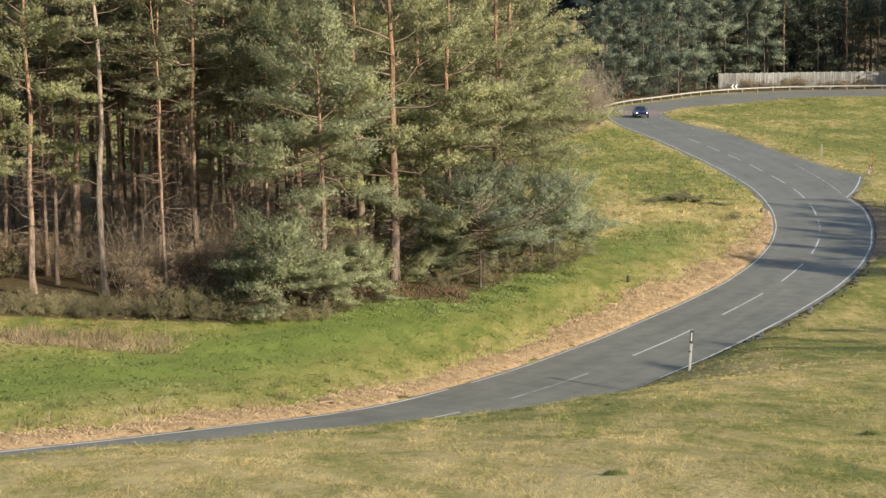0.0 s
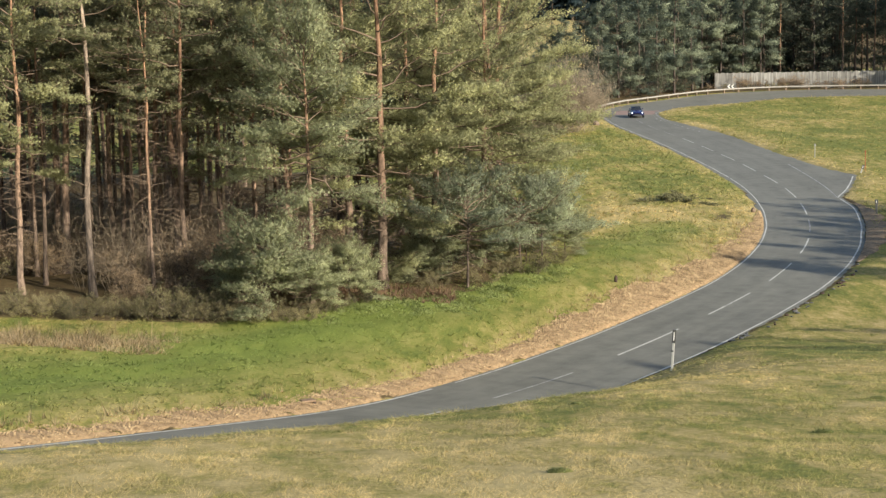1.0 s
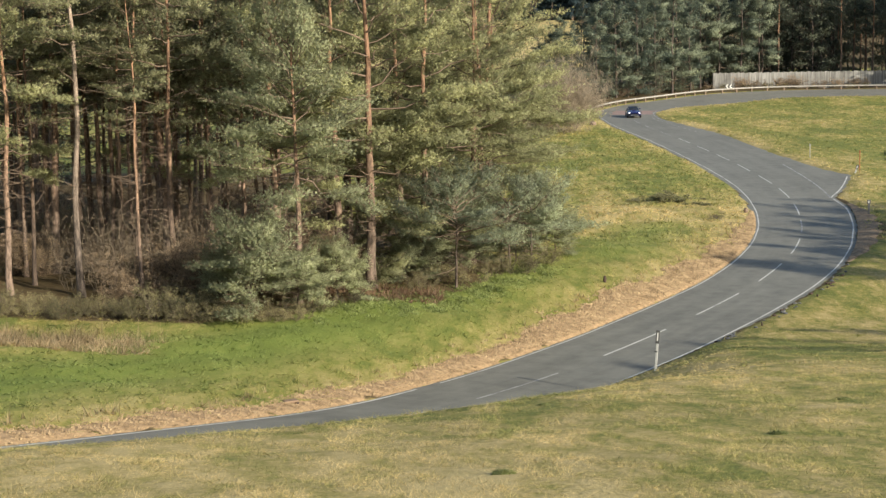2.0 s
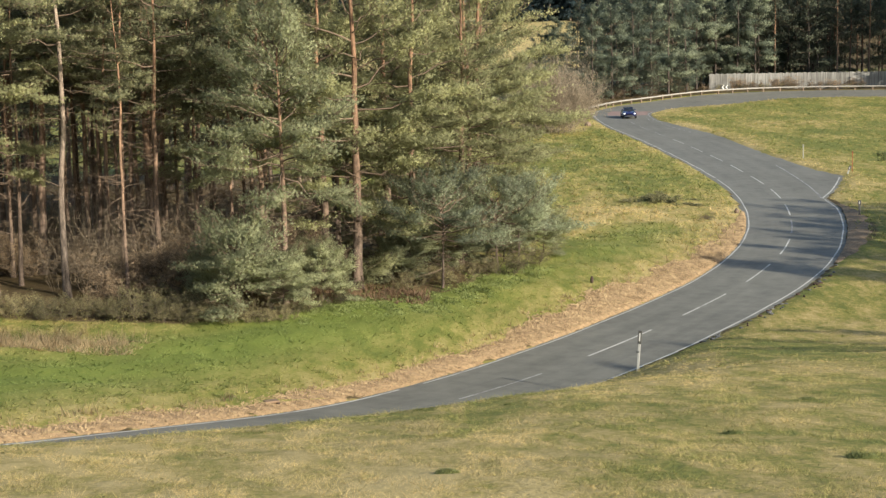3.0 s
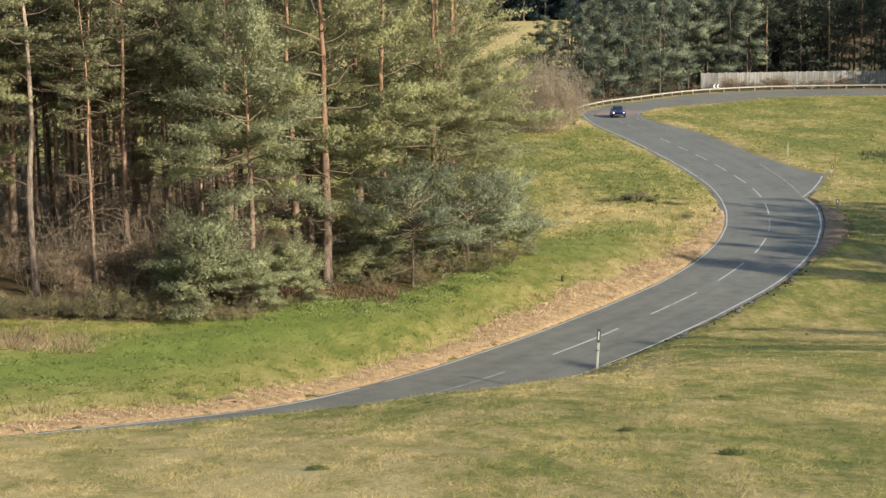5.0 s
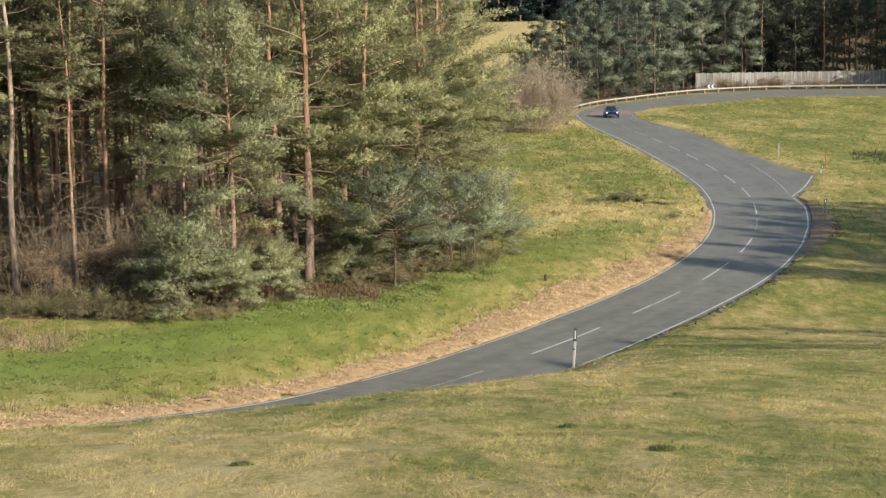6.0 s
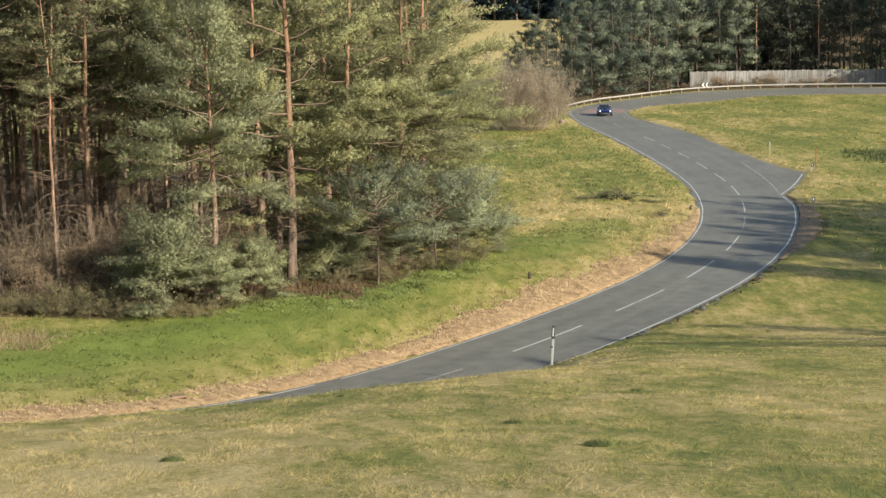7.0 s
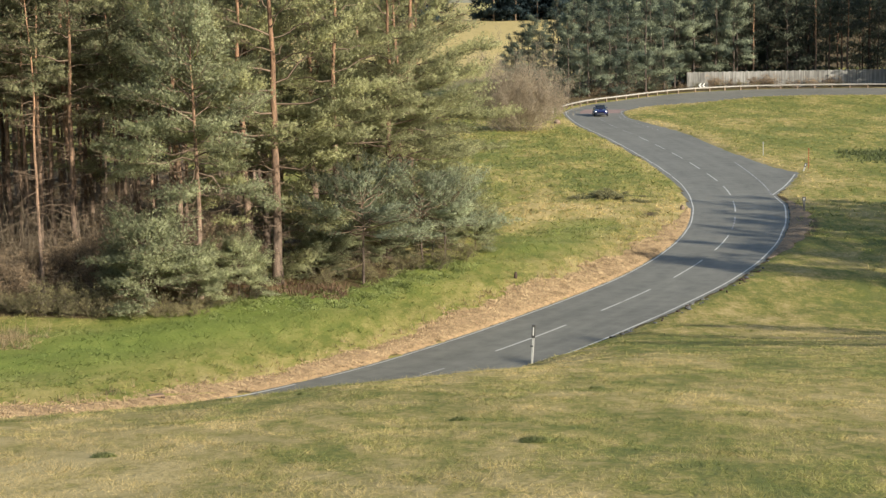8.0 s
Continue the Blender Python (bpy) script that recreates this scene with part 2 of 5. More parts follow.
def grade(y):
    """Height of the road's edge line along the near stretch, which climbs towards the hillside."""
    return np.where(y < 46, 1.254 + 0.176 * (46 - y) + 0.035 * np.clip(35 - y, 0, None), 0.0064 * np.clip(60 - y, 0, None) ** 2)


WIDE = np.interp(LINE[:, 1], [w[0] for w in WIDTH_AT], [w[1] for w in WIDTH_AT])
WIDE[BEND:] = 7.0 + 3.0 * smooth(ARC[BEND:], ARC[BEND], ARC[BEND] + 18)
ROAD_Z = grade(LINE[:, 1])
ROAD_Z[BEND - 20:] = 0.62 * smooth(ARC[BEND - 20:], ARC[BEND - 20], ARC[BEND - 20] + 60)
CANT = np.zeros(len(ARC))
CANT[BEND:] = 0.52 * smooth(ARC[BEND:], ARC[BEND], ARC[BEND] + 30)


def along(x, y):
    """Nearest station of the road's edge line, and the offset to its right."""
    x, y = np.atleast_1d(np.asarray(x, float)), np.atleast_1d(np.asarray(y, float))
    idx = np.empty(len(x), int)
    for i in range(0, len(x), 20000):
        k = slice(i, i + 20000)
        idx[k] = np.argmin((x[k, None] - LINE[None, :, 0]) ** 2 + (y[k, None] - LINE[None, :, 1]) ** 2, axis=1)
    off = (x - LINE[idx, 0]) * RIGHT[idx, 0] + (y - LINE[idx, 1]) * RIGHT[idx, 1]
    return idx, off


def waves(x, y):
    return 0.10 * np.sin(0.31 * x + 1.3 * np.sin(0.17 * y)) * np.sin(0.27 * y + 0.7) + 0.05 * np.sin(0.9 * x + 0.6 * y) + 0.04 * np.sin(1.3 * y - 0.8 * x + 2)


def soft_min(a, b, k):
    h = np.clip(0.5 + 0.5 * (b - a) / k, 0, 1)
    return b + (a - b) * h - k * h * (1 - h)


def land(x, y, bed=True):
    """Height of the ground. bed: sunk under the asphalt."""
    x, y = np.atleast_1d(np.asarray(x, float)), np.atleast_1d(np.asarray(y, float))
    idx, off = along(x, y)
    w = WIDE[idx]
    zr = ROAD_Z[idx] - CANT[idx] * np.clip(off, 0, w) / w
    dl, dr = np.clip(-off, 0, None), np.clip(off - w, 0, None)
    amp = np.interp(y, [0, 60, 72, 90, 110, 200, 240], [0.5, 0.95, 1.1, 0.45, 0.25, 0.2, 0.1])
    left = np.clip(zr, None, 4) * np.exp(-dl / 70) + amp * (1 - np.exp(-dl / 4.5)) + waves(x, y) * np.clip(dl / 6, 0, 1) + 0.14 * smooth(dl, 4, 14) * smooth(-x, -1, 9) * (1 - smooth(y, 90, 130))
    hill = np.clip(10.60 - 0.17 * y, None, 13.5)
    hill = hill + waves(x, y) * 0.35 - 0.2 * np.exp(-(x / 3.2) ** 2 - ((y - 24) / 6) ** 2)
    floor_ = 0.12 + 0.25 * smooth(y, 195, 225) + waves(x, y) * np.clip(dr / 8, 0, 1)
    base = -soft_min(-hill, -floor_, 1.0)
    right = soft_min(zr + (0.30 + 0.1 * smooth(y, 43, 51)) * dr, base, 0.35)
    right = np.where(dr < 0.05, zr, np.minimum(right, zr + 0.5 * dr))
    z = np.where(off < 0, left, right)
    z = z + 9.0 * smooth(y, 285, 400) + 6 * smooth(y, 420, 900)
    inside = (off > -0.25) & (off < w + 0.1)
    return np.where(inside, zr - 0.07, z) if bed else np.where(inside, zr, z)


def land_at(x, y):
    return float(land(x, y, False)[0])


def gravel_width(y):
    return np.interp(y, [20, 40, 50, 56, 61, 68, 77, 88, 96, 102], [0.8, 1.0, 1.1, 0.95, 1.15, 1.8, 1.6, 1.2, 0.65, 0.0])


def forest_edge(x):
    return np.interp(x, [-80, -20, -8, -4.5, -2.5, 2, 6, 9.5], [58, 62.5, 61.5, 62.8, 67.5, 69, 77, 88])


def wood_end(y):
    """Where the wood gives way to the open slope behind its last trees."""
    return np.interp(y, [60, 80, 90, 130], [4.5, 4.0, -3.5, -8.0])


def zones(x, y):
    """How much straw, lush green and bare soil the turf shows."""
    idx, off = along(x, y)
    w = WIDE[idx]
    dl, dr = np.clip(-off, 0, None), np.clip(off - w, 0, None)
    isl, isr = off < 0, off > w
    g = gravel_width(LINE[idx, 1])
    straw = np.full(len(x), 0.52)
    straw += isl * 0.13 * np.exp(-((dl - g - 0.5) / 1.1) ** 2) * (LINE[idx, 1] < 100)
    straw += isl * 0.22 * np.exp(-(dl / 1.6) ** 2) * (LINE[idx, 1] > 100)
    straw += 0.38 * np.exp(-((x - 9.8) / 3.3) ** 2 - ((y - 103) / 10) ** 2)
    straw += 0.30 * np.exp(-((x - 16.5) / 2.0) ** 2 - ((y - 96) / 5) ** 2)
    straw += isr * 0.35 * np.exp(-(dr / 2.2) ** 2) * (y > 100)
    straw += 0.12 * np.exp(-((x - 31.5) / 3) ** 2 - ((y - 112) / 10) ** 2)
    straw += 0.25 * np.exp(-((y - 171 - 0.2 * x) / 3.0) ** 2) * (x < 16)
    straw += 0.10 * isr * (y < 30) * (1 - smooth(x, -1, 3))
    straw -= 0.25 * np.exp(-((x - 39) / 4) ** 2 - ((y - 134) / 5) ** 2)
    straw -= 0.13 * (isr & (y > 105) & (y < 260))
    straw += 0.09 * isr * (y < 62) * (1 - smooth(y, 40, 62))
    straw += 0.62 * smooth(y, 235, 290) * (1 - smooth(x, 28, 32))
    straw -= 0.12 * (isr & (y > 62) & (y < 105))
    lush = isl * np.exp(-((dl - g - 6.2) / 4.2) ** 2) * (1 - smooth(y, 72, 88)) * 1.05
    lush = np.maximum(lush, 0.75 * isl * np.exp(-((dl - 5.5) / 2.2) ** 2) * smooth(y, 76, 82) * (1 - smooth(y, 92, 98)))
    lush = np.maximum(lush, 0.10 * (isl & (y > 104)))
    straw -= 0.11 * (isl & (y > 104) & (y < 230))
    lush = np.maximum(lush, 0.8 * np.exp(-((x - 39) / 4) ** 2 - ((y - 134) / 5) ** 2))
    soil = isl * smooth(y - forest_edge(x), -0.8, 1.8) * (1 - smooth(x - wood_end(y), -1.5, 2.0)) * (1 - smooth(y, 126, 134)) * 0.95
    # rise behind the far trees coloured dark, its edge set by the camera's view
    soil = np.maximum(soil, smooth(y, 290, 310) * smooth(x, 28, 32))
    soil = np.maximum(soil, isl * smooth(dl, 0.9, 2.2) * smooth(y, 204, 210) * (1 - smooth(y, 270, 280)) * smooth(x, 10, 15) * 0.95)
    soil = np.maximum(soil, 0.62 * np.exp(-((x - 17.0 - 0.25 * (y - 99)) / 0.9) ** 2 - ((y - 99) / 4) ** 2))
    soil = np.maximum(soil, isr * (1 - smooth(dr, 0.25, 0.7)) * np.where(y < 112, 0.75, 0.42))
    soil = np.maximum(soil, 0.6 * isr * (1 - smooth(dr, 1.6, 2.4)) * np.exp(-((y - 92) / 9) ** 2))
    soil = np.maximum(soil, isl * (1 - smooth(dl, 0.2, 0.7)) * 0.7)
    soil = np.maximum(soil, 0.36 * isr * (1 - smooth(dr, 0.3, 1.6)) * (y > 112))
    return straw, lush, soil


# ---- meshes ----
def mesh_of(name, verts, faces, mat, smooth_shade=False, attrs=None, second=None, normals=None):
    """One mesh from arrays: faces is an (n, 3) or (n, 4) array, or a list of such arrays. second: (material, first face that wears it)."""
    me = bpy.data.meshes.new(name)
    verts = np.asarray(verts, np.float32)
    groups = [np.asarray(f, np.int32) for f in (faces if isinstance(faces, list) else [faces]) if len(f)]
    loops = np.concatenate([g.ravel() for g in groups])
    sizes = np.concatenate([np.full(len(g), g.shape[1], np.int32) for g in groups])
    me.vertices.add(len(verts))
    me.vertices.foreach_set("co", verts.ravel())
    me.loops.add(len(loops))
    me.loops.foreach_set("vertex_index", loops)
    me.polygons.add(len(sizes))
    me.polygons.foreach_set("loop_start", np.r_[0, np.cumsum(sizes)[:-1]].astype(np.int32))
    me.polygons.foreach_set("loop_total", sizes)
    me.polygons.foreach_set("use_smooth", np.full(len(sizes), smooth_shade))
    for key, val in (attrs or {}).items():
        me.attributes.new(key, "FLOAT", "POINT").data.foreach_set("value", np.asarray(val, np.float32))
    me.materials.append(mat)
    if second:
        me.materials.append(second[0])
        me.polygons.foreach_set("material_index", (np.arange(len(sizes)) >= second[1]).astype(np.int32))
    me.update(calc_edges=True)
    me.validate()
    if normals is not None:
        me.polygons.foreach_set("use_smooth", np.full(len(sizes), True))
        me.normals_split_custom_set_from_vertices(np.asarray(normals, np.float32))
    return me


def part(name, me, material, parent, label=""):
    """Links a mesh or a bmesh as one object under a thing or a part."""
    if isinstance(me, bmesh.types.BMesh):
        bm, me = me, bpy.data.meshes.new(name)
        bm.to_mesh(me)
        bm.free()
        me.materials.append(material)
    ob = new(name, me)
    ob.parent = parent
    return tagged(ob, label=label) if label else ob


def thing(name, place, label, category, group="", kind="", turn=0.0):
    ob = new(name)
    ob.empty_display_size = 0.2
    ob.matrix_basis = pose(*place, 0, 0, turn)
    return tagged(ob, label, category, group, kind)


def box(bm, centre, size, bevel=0.0, turn=None):
    r = bmesh.ops.create_cube(bm, size=1.0)
    m = Matrix.Translation(centre) @ (turn or Matrix.Identity(4)) @ Matrix.Diagonal((*size, 1))
    bmesh.ops.transform(bm, matrix=m, verts=r["verts"])
    if bevel:
        es = list({e for v in r["verts"] for e in v.link_edges})
        bmesh.ops.bevel(bm, geom=es, offset=bevel, segments=2, affect="EDGES", profile=0.6)
    return bm


def rod(bm, a, b, r0, r1=None, sides=10):
    a, b = Vector(a), Vector(b)
    d = b - a
    r = bmesh.ops.create_cone(bm, cap_ends=True, segments=sides, radius1=r0, radius2=r0 if r1 is None else r1, depth=d.length)
    bmesh.ops.transform(bm, matrix=Matrix.Translation((a + b) / 2) @ d.to_track_quat("Z", "Y").to_matrix().to_4x4(), verts=r["verts"])
    return bm


def tubes(paths, sides=6):
    """Tapered tubes: each path is (points (k, 3), radii (k,))."""
    vs, fs, base = [], [], 0
    ang = np.linspace(0, 2 * np.pi, sides, endpoint=False)
    for p, r in paths:
        p, r = np.asarray(p, float), np.asarray(r, float)
        t = np.gradient(p, axis=0)
        t /= np.linalg.norm(t, axis=1)[:, None] + 1e-9
        ref = np.where(np.abs(t[:, 2:3]) > 0.9, np.array([[1.0, 0, 0]]), np.array([[0, 0, 1.0]]))
        u = np.cross(t, ref)
        u /= np.linalg.norm(u, axis=1)[:, None] + 1e-9
        v = np.cross(t, u)
        ring = p[:, None] + r[:, None, None] * (np.cos(ang)[None, :, None] * u[:, None] + np.sin(ang)[None, :, None] * v[:, None])
        vs.append(ring.reshape(-1, 3))
        k = len(p)
        i, j = np.meshgrid(np.arange(k - 1), np.arange(sides), indexing="ij")
        a = base + i * sides + j
        b = base + i * sides + (j + 1) % sides
        fs.append(np.stack([a, b, b + sides, a + sides], -1).reshape(-1, 4))
        base += k * sides
    return np.vstack(vs), np.vstack(fs)


def blades(rng, at, way, count, length, width, spread, lift=0.0, face=None, rough=0.18, flat=0.0):
    """Slim triangles: count of them from every point, splayed round its direction. face: the way each clump's surface looks."""
    n = len(at)
    c = np.repeat(at, count, 0)
    d = np.repeat(way, count, 0) + rng.normal(0, spread, (n * count, 3))
    d[:, 2] += lift
    if flat:
        d[:, 2] = np.abs(d[:, 2]) * flat
    d /= np.linalg.norm(d, axis=1)[:, None] + 1e-9
    ln = np.repeat(np.broadcast_to(length, n), count) * rng.uniform(0.6, 1.25, n * count)
    wd = np.repeat(np.broadcast_to(width, n), count)
    side = np.cross(d, rng.normal(0, 1, (n * count, 3)))
    side /= np.linalg.norm(side, axis=1)[:, None] + 1e-9
    side *= (wd * 0.5)[:, None]
    v = np.stack([c - side, c + side, c + d * ln[:, None]], 1).reshape(-1, 3)
    f = np.arange(len(v)).reshape(-1, 3)
    if face is None:
        return v, f
    fn = np.repeat(face, count, 0) + rng.normal(0, rough, (n * count, 3))
    fn /= np.linalg.norm(fn, axis=1)[:, None] + 1e-9
    t = v.reshape(-1, 3, 3)
    back = np.einsum("ij,ij->i", np.cross(t[:, 1] - t[:, 0], t[:, 2] - t[:, 0]), fn) < 0
    t[back] = t[back][:, [1, 0, 2]]
    return t.reshape(-1, 3), f, np.repeat(fn, 3, 0)


# ---- trees ----
def limb_path(rng, start, az, el, length, sag, k=6):
    t = np.linspace(0, 1, k)
    az = az + 0.25 * rng.normal() * t
    el = el + sag * t
    step = length / (k - 1)
    d = np.stack([np.cos(az) * np.cos(el), np.sin(az) * np.cos(el), np.sin(el)], 1) * step
    p = np.vstack([start, start + np.cumsum(d[:-1], 0)])
    p[1:] += rng.normal(0, 0.08 * length / 3, (k - 1, 3))
    return p


def pine(name, seed, height, first, reach, limbs, girth, bark_mat, needle_mat, twigs=4.0, tufts=34, count=8, needle=0.1, thick=0.015, dead=8, droop=-0.15, bare=0.3,
         puff=0.115, spray=1.35, shape=None, lean=(0.0, 0.0), fine=True, label="", group=""):
    """A Scots pine: tapered trunk, crooked limbs, side twigs in flat fans, and on those the tufts of needles with gaps between them."""
    rng = np.random.default_rng(seed)
    tree = thing(name, (0, 0, 0), label, "tree", group)
    t = np.linspace(0, 1, 14)
    bend = np.cumsum(rng.normal(0, 0.055, (14, 2)), 0) * (height / 18)
    path = np.c_[bend[:, 0] + lean[0] * t, bend[:, 1] + lean[1] * t, t * height - 0.25]
    rad = girth * (1 - 0.82 * t) * (1 + 0.35 * np.exp(-t * 28))
    tv, tf = tubes([(path, rad)], 12)
    where = lambda h: np.array([np.interp(h, path[:, 2], path[:, i]) for i in range(3)])
    up = np.array([0.0, 0.0, 1.0])
    branch, at, way, face, tone = [], [], [], [], []
    for i in range(limbs):
        u = (i + rng.uniform(0, 0.9)) / limbs
        h = first + (height - first) * u
        prof = shape(u) if shape else (0.55 + 0.45 * np.sin(np.pi * min(1, u * 1.25 + 0.15))) * (1 - 0.38 * u ** 2.6)
        ln = max(0.45, reach * prof * rng.uniform(0.6, 1.15))
        az, el = i * 2.4 + rng.normal(0, 0.45), droop + 0.95 * u + rng.normal(0, 0.2)
        p = limb_path(rng, where(h), az, el, ln, rng.uniform(-0.15, 0.45), 7)
        r0 = 0.0115 * ln ** 0.9 + 0.011
        branch.append((p, np.linspace(r0, 0.009, len(p))))
        hue = rng.normal(0.5, 0.11)
        lush_ = rng.uniform(0.75, 1.3) if rng.random() < 0.85 else 0.3
        n = max(3, int(round(twigs * ln * rng.uniform(0.8, 1.2))))
        for q in range(n):
            s = bare + (1 - bare) * (q + rng.uniform(0.2, 1)) / n
            c = np.array([np.interp(s, np.linspace(0, 1, len(p)), p[:, k]) for k in range(3)])
            ahead = p[min(6, int(s * 6) + 1)] - p[max(0, int(s * 6) - 1)]
            ahead = ahead / (np.linalg.norm(ahead) + 1e-9)
            aside = np.cross(ahead, up) * (1 if q % 2 else -1) * (0.15 if q == n - 1 else rng.uniform(0.4, 1.1))
            d = 0.75 * ahead + aside + up * rng.uniform(-0.08, 0.26)
            d /= np.linalg.norm(d)
            tl = spray * (0.26 + 0.22 * ln) * (1.15 - 0.5 * s) * rng.uniform(0.6, 1.25)
            g = np.linspace(0, 1, 4)[:, None]
            w = c + d * tl * g + up * (0.14 * tl) * g ** 2 + rng.normal(0, 0.025 * tl, (4, 3)) * g
            branch.append((w, np.linspace(0.011, 0.004, 4)))
            if fine:
                for e in range(3):
                    o = w[e] + (w[e + 1] - w[e]) * rng.random()
                    x = d + rng.normal(0, 0.75, 3) * [1, 1, 0.5]
                    branch.append((np.array([o, o + x * tl * rng.uniform(0.2, 0.42)]), np.array([0.007, 0.003])))
            m = max(4, int(tufts * (tl + 0.1) * lush_ * rng.uniform(0.65, 1.3)))
            f = rng.uniform(0.12, 1.08, m)[:, None]
            ball = rng.normal(0, 1, (m, 3))
            off = ball * (puff * (0.55 + 0.8 * tl)) * [1, 1, 0.5]
            at.append(c + d * tl * f + up * (0.14 * tl * f ** 2 + 0.02) + off)
            way.append(0.7 * d + 0.5 * up + 0.3 * ball + rng.normal(0, 0.2, (m, 3)))
            out = c + d * tl * 0.5 - where(min(c[2], height))
            face.append(ball * [0.45, 0.45, 0.75] + d * (f - 0.45) * 0.6 + 0.5 * out / (np.linalg.norm(out) + 0.3) + 0.4 * up + rng.normal(0, 0.12, (m, 3)))
            tone.append(np.clip(rng.normal(hue + 0.1 * rng.normal(), 0.1, m), 0, 1))
    for i in range(dead):
        h = rng.uniform(0.18 * min(height, 2 * first), first + 1.0)
        p = limb_path(rng, where(h), rng.uniform(0, 6.28), rng.normal(0.1, 0.25), rng.uniform(0.3, 1.7), rng.normal(0, 0.5), 5)
        branch.append((p, np.linspace(0.022, 0.005, 5)))
        if fine:
            for q in range(3):
                w = limb_path(rng, p[rng.integers(1, 5)], rng.uniform(0, 6.28), rng.normal(0.0, 0.5), rng.uniform(0.2, 0.6), rng.normal(0, 0.4), 4)
                branch.append((w, np.linspace(0.009, 0.004, 4)))
    v, f = tubes(branch, 3)
    part("trunk", mesh_of("trunk", np.vstack([tv, v]), np.vstack([tf, f + len(tv)]), bark_mat, True, second=(M_LIMB, len(tf))), None, tree)
    v, f, nrm = blades(rng, np.vstack(at), np.vstack(way), count, needle, thick, 0.55, face=np.vstack(face), rough=0.12)
    tagged(part("crown", mesh_of("crown", v, f, needle_mat, attrs={"tone": np.repeat(np.concatenate(tone), count * 3)}, normals=nrm), None, tree), kind="stuff")
    return tree


def shrub(name, seed, height, spread, stems, leaves, leaf_mat, twig_mat, leaf=0.06, label="", category="shrub", group="", slim=1.0, blade=0.6, sag=-0.7, low_=0.75):
    """A many-stemmed bush: forking twigs with a haze of small leaves."""
    rng = np.random.default_rng(seed)
    bush = thing(name, (0, 0, 0), label, category, group)
    branch, at, way = [], [], []
    for i in range(stems):
        a, r = rng.uniform(0, 6.28), spread * 0.35 * math.sqrt(rng.random())
        p = limb_path(rng, np.array([r * math.cos(a), r * math.sin(a), -0.1]), a, rng.uniform(low_, 1.45), height * rng.uniform(0.6, 1.1), rng.uniform(sag, 0.2), 6)
        branch.append((p, np.linspace(0.012 + 0.012 * height / 2, 0.004 + 0.002 * height, 6)))
        for q in range(7):
            s = rng.uniform(0.25, 1)
            c = np.array([np.interp(s, np.linspace(0, 1, 6), p[:, k]) for k in range(3)])
            w = limb_path(rng, c, rng.uniform(0, 6.28), rng.uniform(-0.2, 1.2), height * rng.uniform(0.15, 0.4), rng.uniform(-0.6, 0.5), 4)
            branch.append((w, np.linspace(0.008 + 0.003 * height, 0.003 + 0.002 * height, 4)))
            for z in range(2):
                x = limb_path(rng, w[rng.integers(1, 4)], rng.uniform(0, 6.28), rng.uniform(-0.3, 1.3), height * rng.uniform(0.1, 0.25), 0.1, 3)
                branch.append((x, np.linspace(0.005 + 0.0025 * height, 0.003 + 0.002 * height, 3)))
                m = leaves
                at.append(x[rng.integers(0, 3, m)] + rng.normal(0, 0.07 * height / 2, (m, 3)))
                way.append(rng.normal(0, 1, (m, 3)) + np.array([0, 0, 0.3]))
    v, f = tubes([(p, r * slim) for p, r in branch], 3)
    tagged(part("twig_mass", mesh_of("twig_mass", v, f, twig_mat), None, bush), kind="stuff")
    if leaves:
        v, f = blades(rng, np.vstack(at), np.vstack(way), 2, leaf, leaf * blade, 0.5)
        tagged(part("foliage", mesh_of("foliage", v, f, leaf_mat), None, bush), kind="stuff")
    return bush


def put(proto, x, y, turn=0.0, scale=1.0, sink=0.1, tall=1.0):
    return copy_thing(proto, pose(x, y, land_at(x, y) - sink, 0, 0, turn) @ Matrix.Diagonal((scale, scale, scale * tall, 1)))


def settle(proto, x, y, turn=0.0, scale=1.0, sink=0.1, tall=1.0):
    """Stands the first of a kind at its own place."""
    proto.matrix_basis = pose(x, y, land_at(x, y) - sink, 0, 0, turn) @ Matrix.Diagonal((scale, scale, scale * tall, 1))
    return proto


# ---- ground and road ----
def graded(stops):
    """Grid lines whose spacing changes from stretch to stretch: (from, to, step)."""
    return np.unique(np.round(np.concatenate([np.arange(a, b + 1e-6, s) for a, b, s in stops]), 3))


def ground():
    gx = graded([(-1600, -200, 200), (-200, -60, 20), (-60, -16, 2), (-16, 34, 0.5), (34, 70, 1.5), (70, 200, 10), (200, 1600, 200)])
    gy = graded([(-400, -40, 60), (-40, 8, 4), (8, 30, 0.4), (30, 130, 0.6), (130, 250, 1.2), (250, 460, 8), (460, 900, 40), (900, 3900, 300)])
    x, y = [a.ravel() for a in np.meshgrid(gx, gy, indexing="ij")]
    z = land(x, y)
    s, lu, so = zones(x, y)
    ny = len(gy)
    i, j = np.meshgrid(np.arange(len(gx) - 1), np.arange(ny - 1), indexing="ij")
    a = (i * ny + j).ravel()
    me = mesh_of("ground", np.c_[x, y, z], np.c_[a, a + ny, a + ny + 1, a + 1], M_TURF, True, {"straw": s, "lush": lu, "soil": so})
    return tagged(new("ground", me), "rough winter grassland with green and straw patches", "ground", kind="structure")


ground()


def road_point(k, off, lift=0.0):
    w = WIDE[k]
    return np.c_[LINE[k] + RIGHT[k] * np.asarray(off)[:, None], ROAD_Z[k] - CANT[k] * np.clip(off, -1, w) / w + lift]


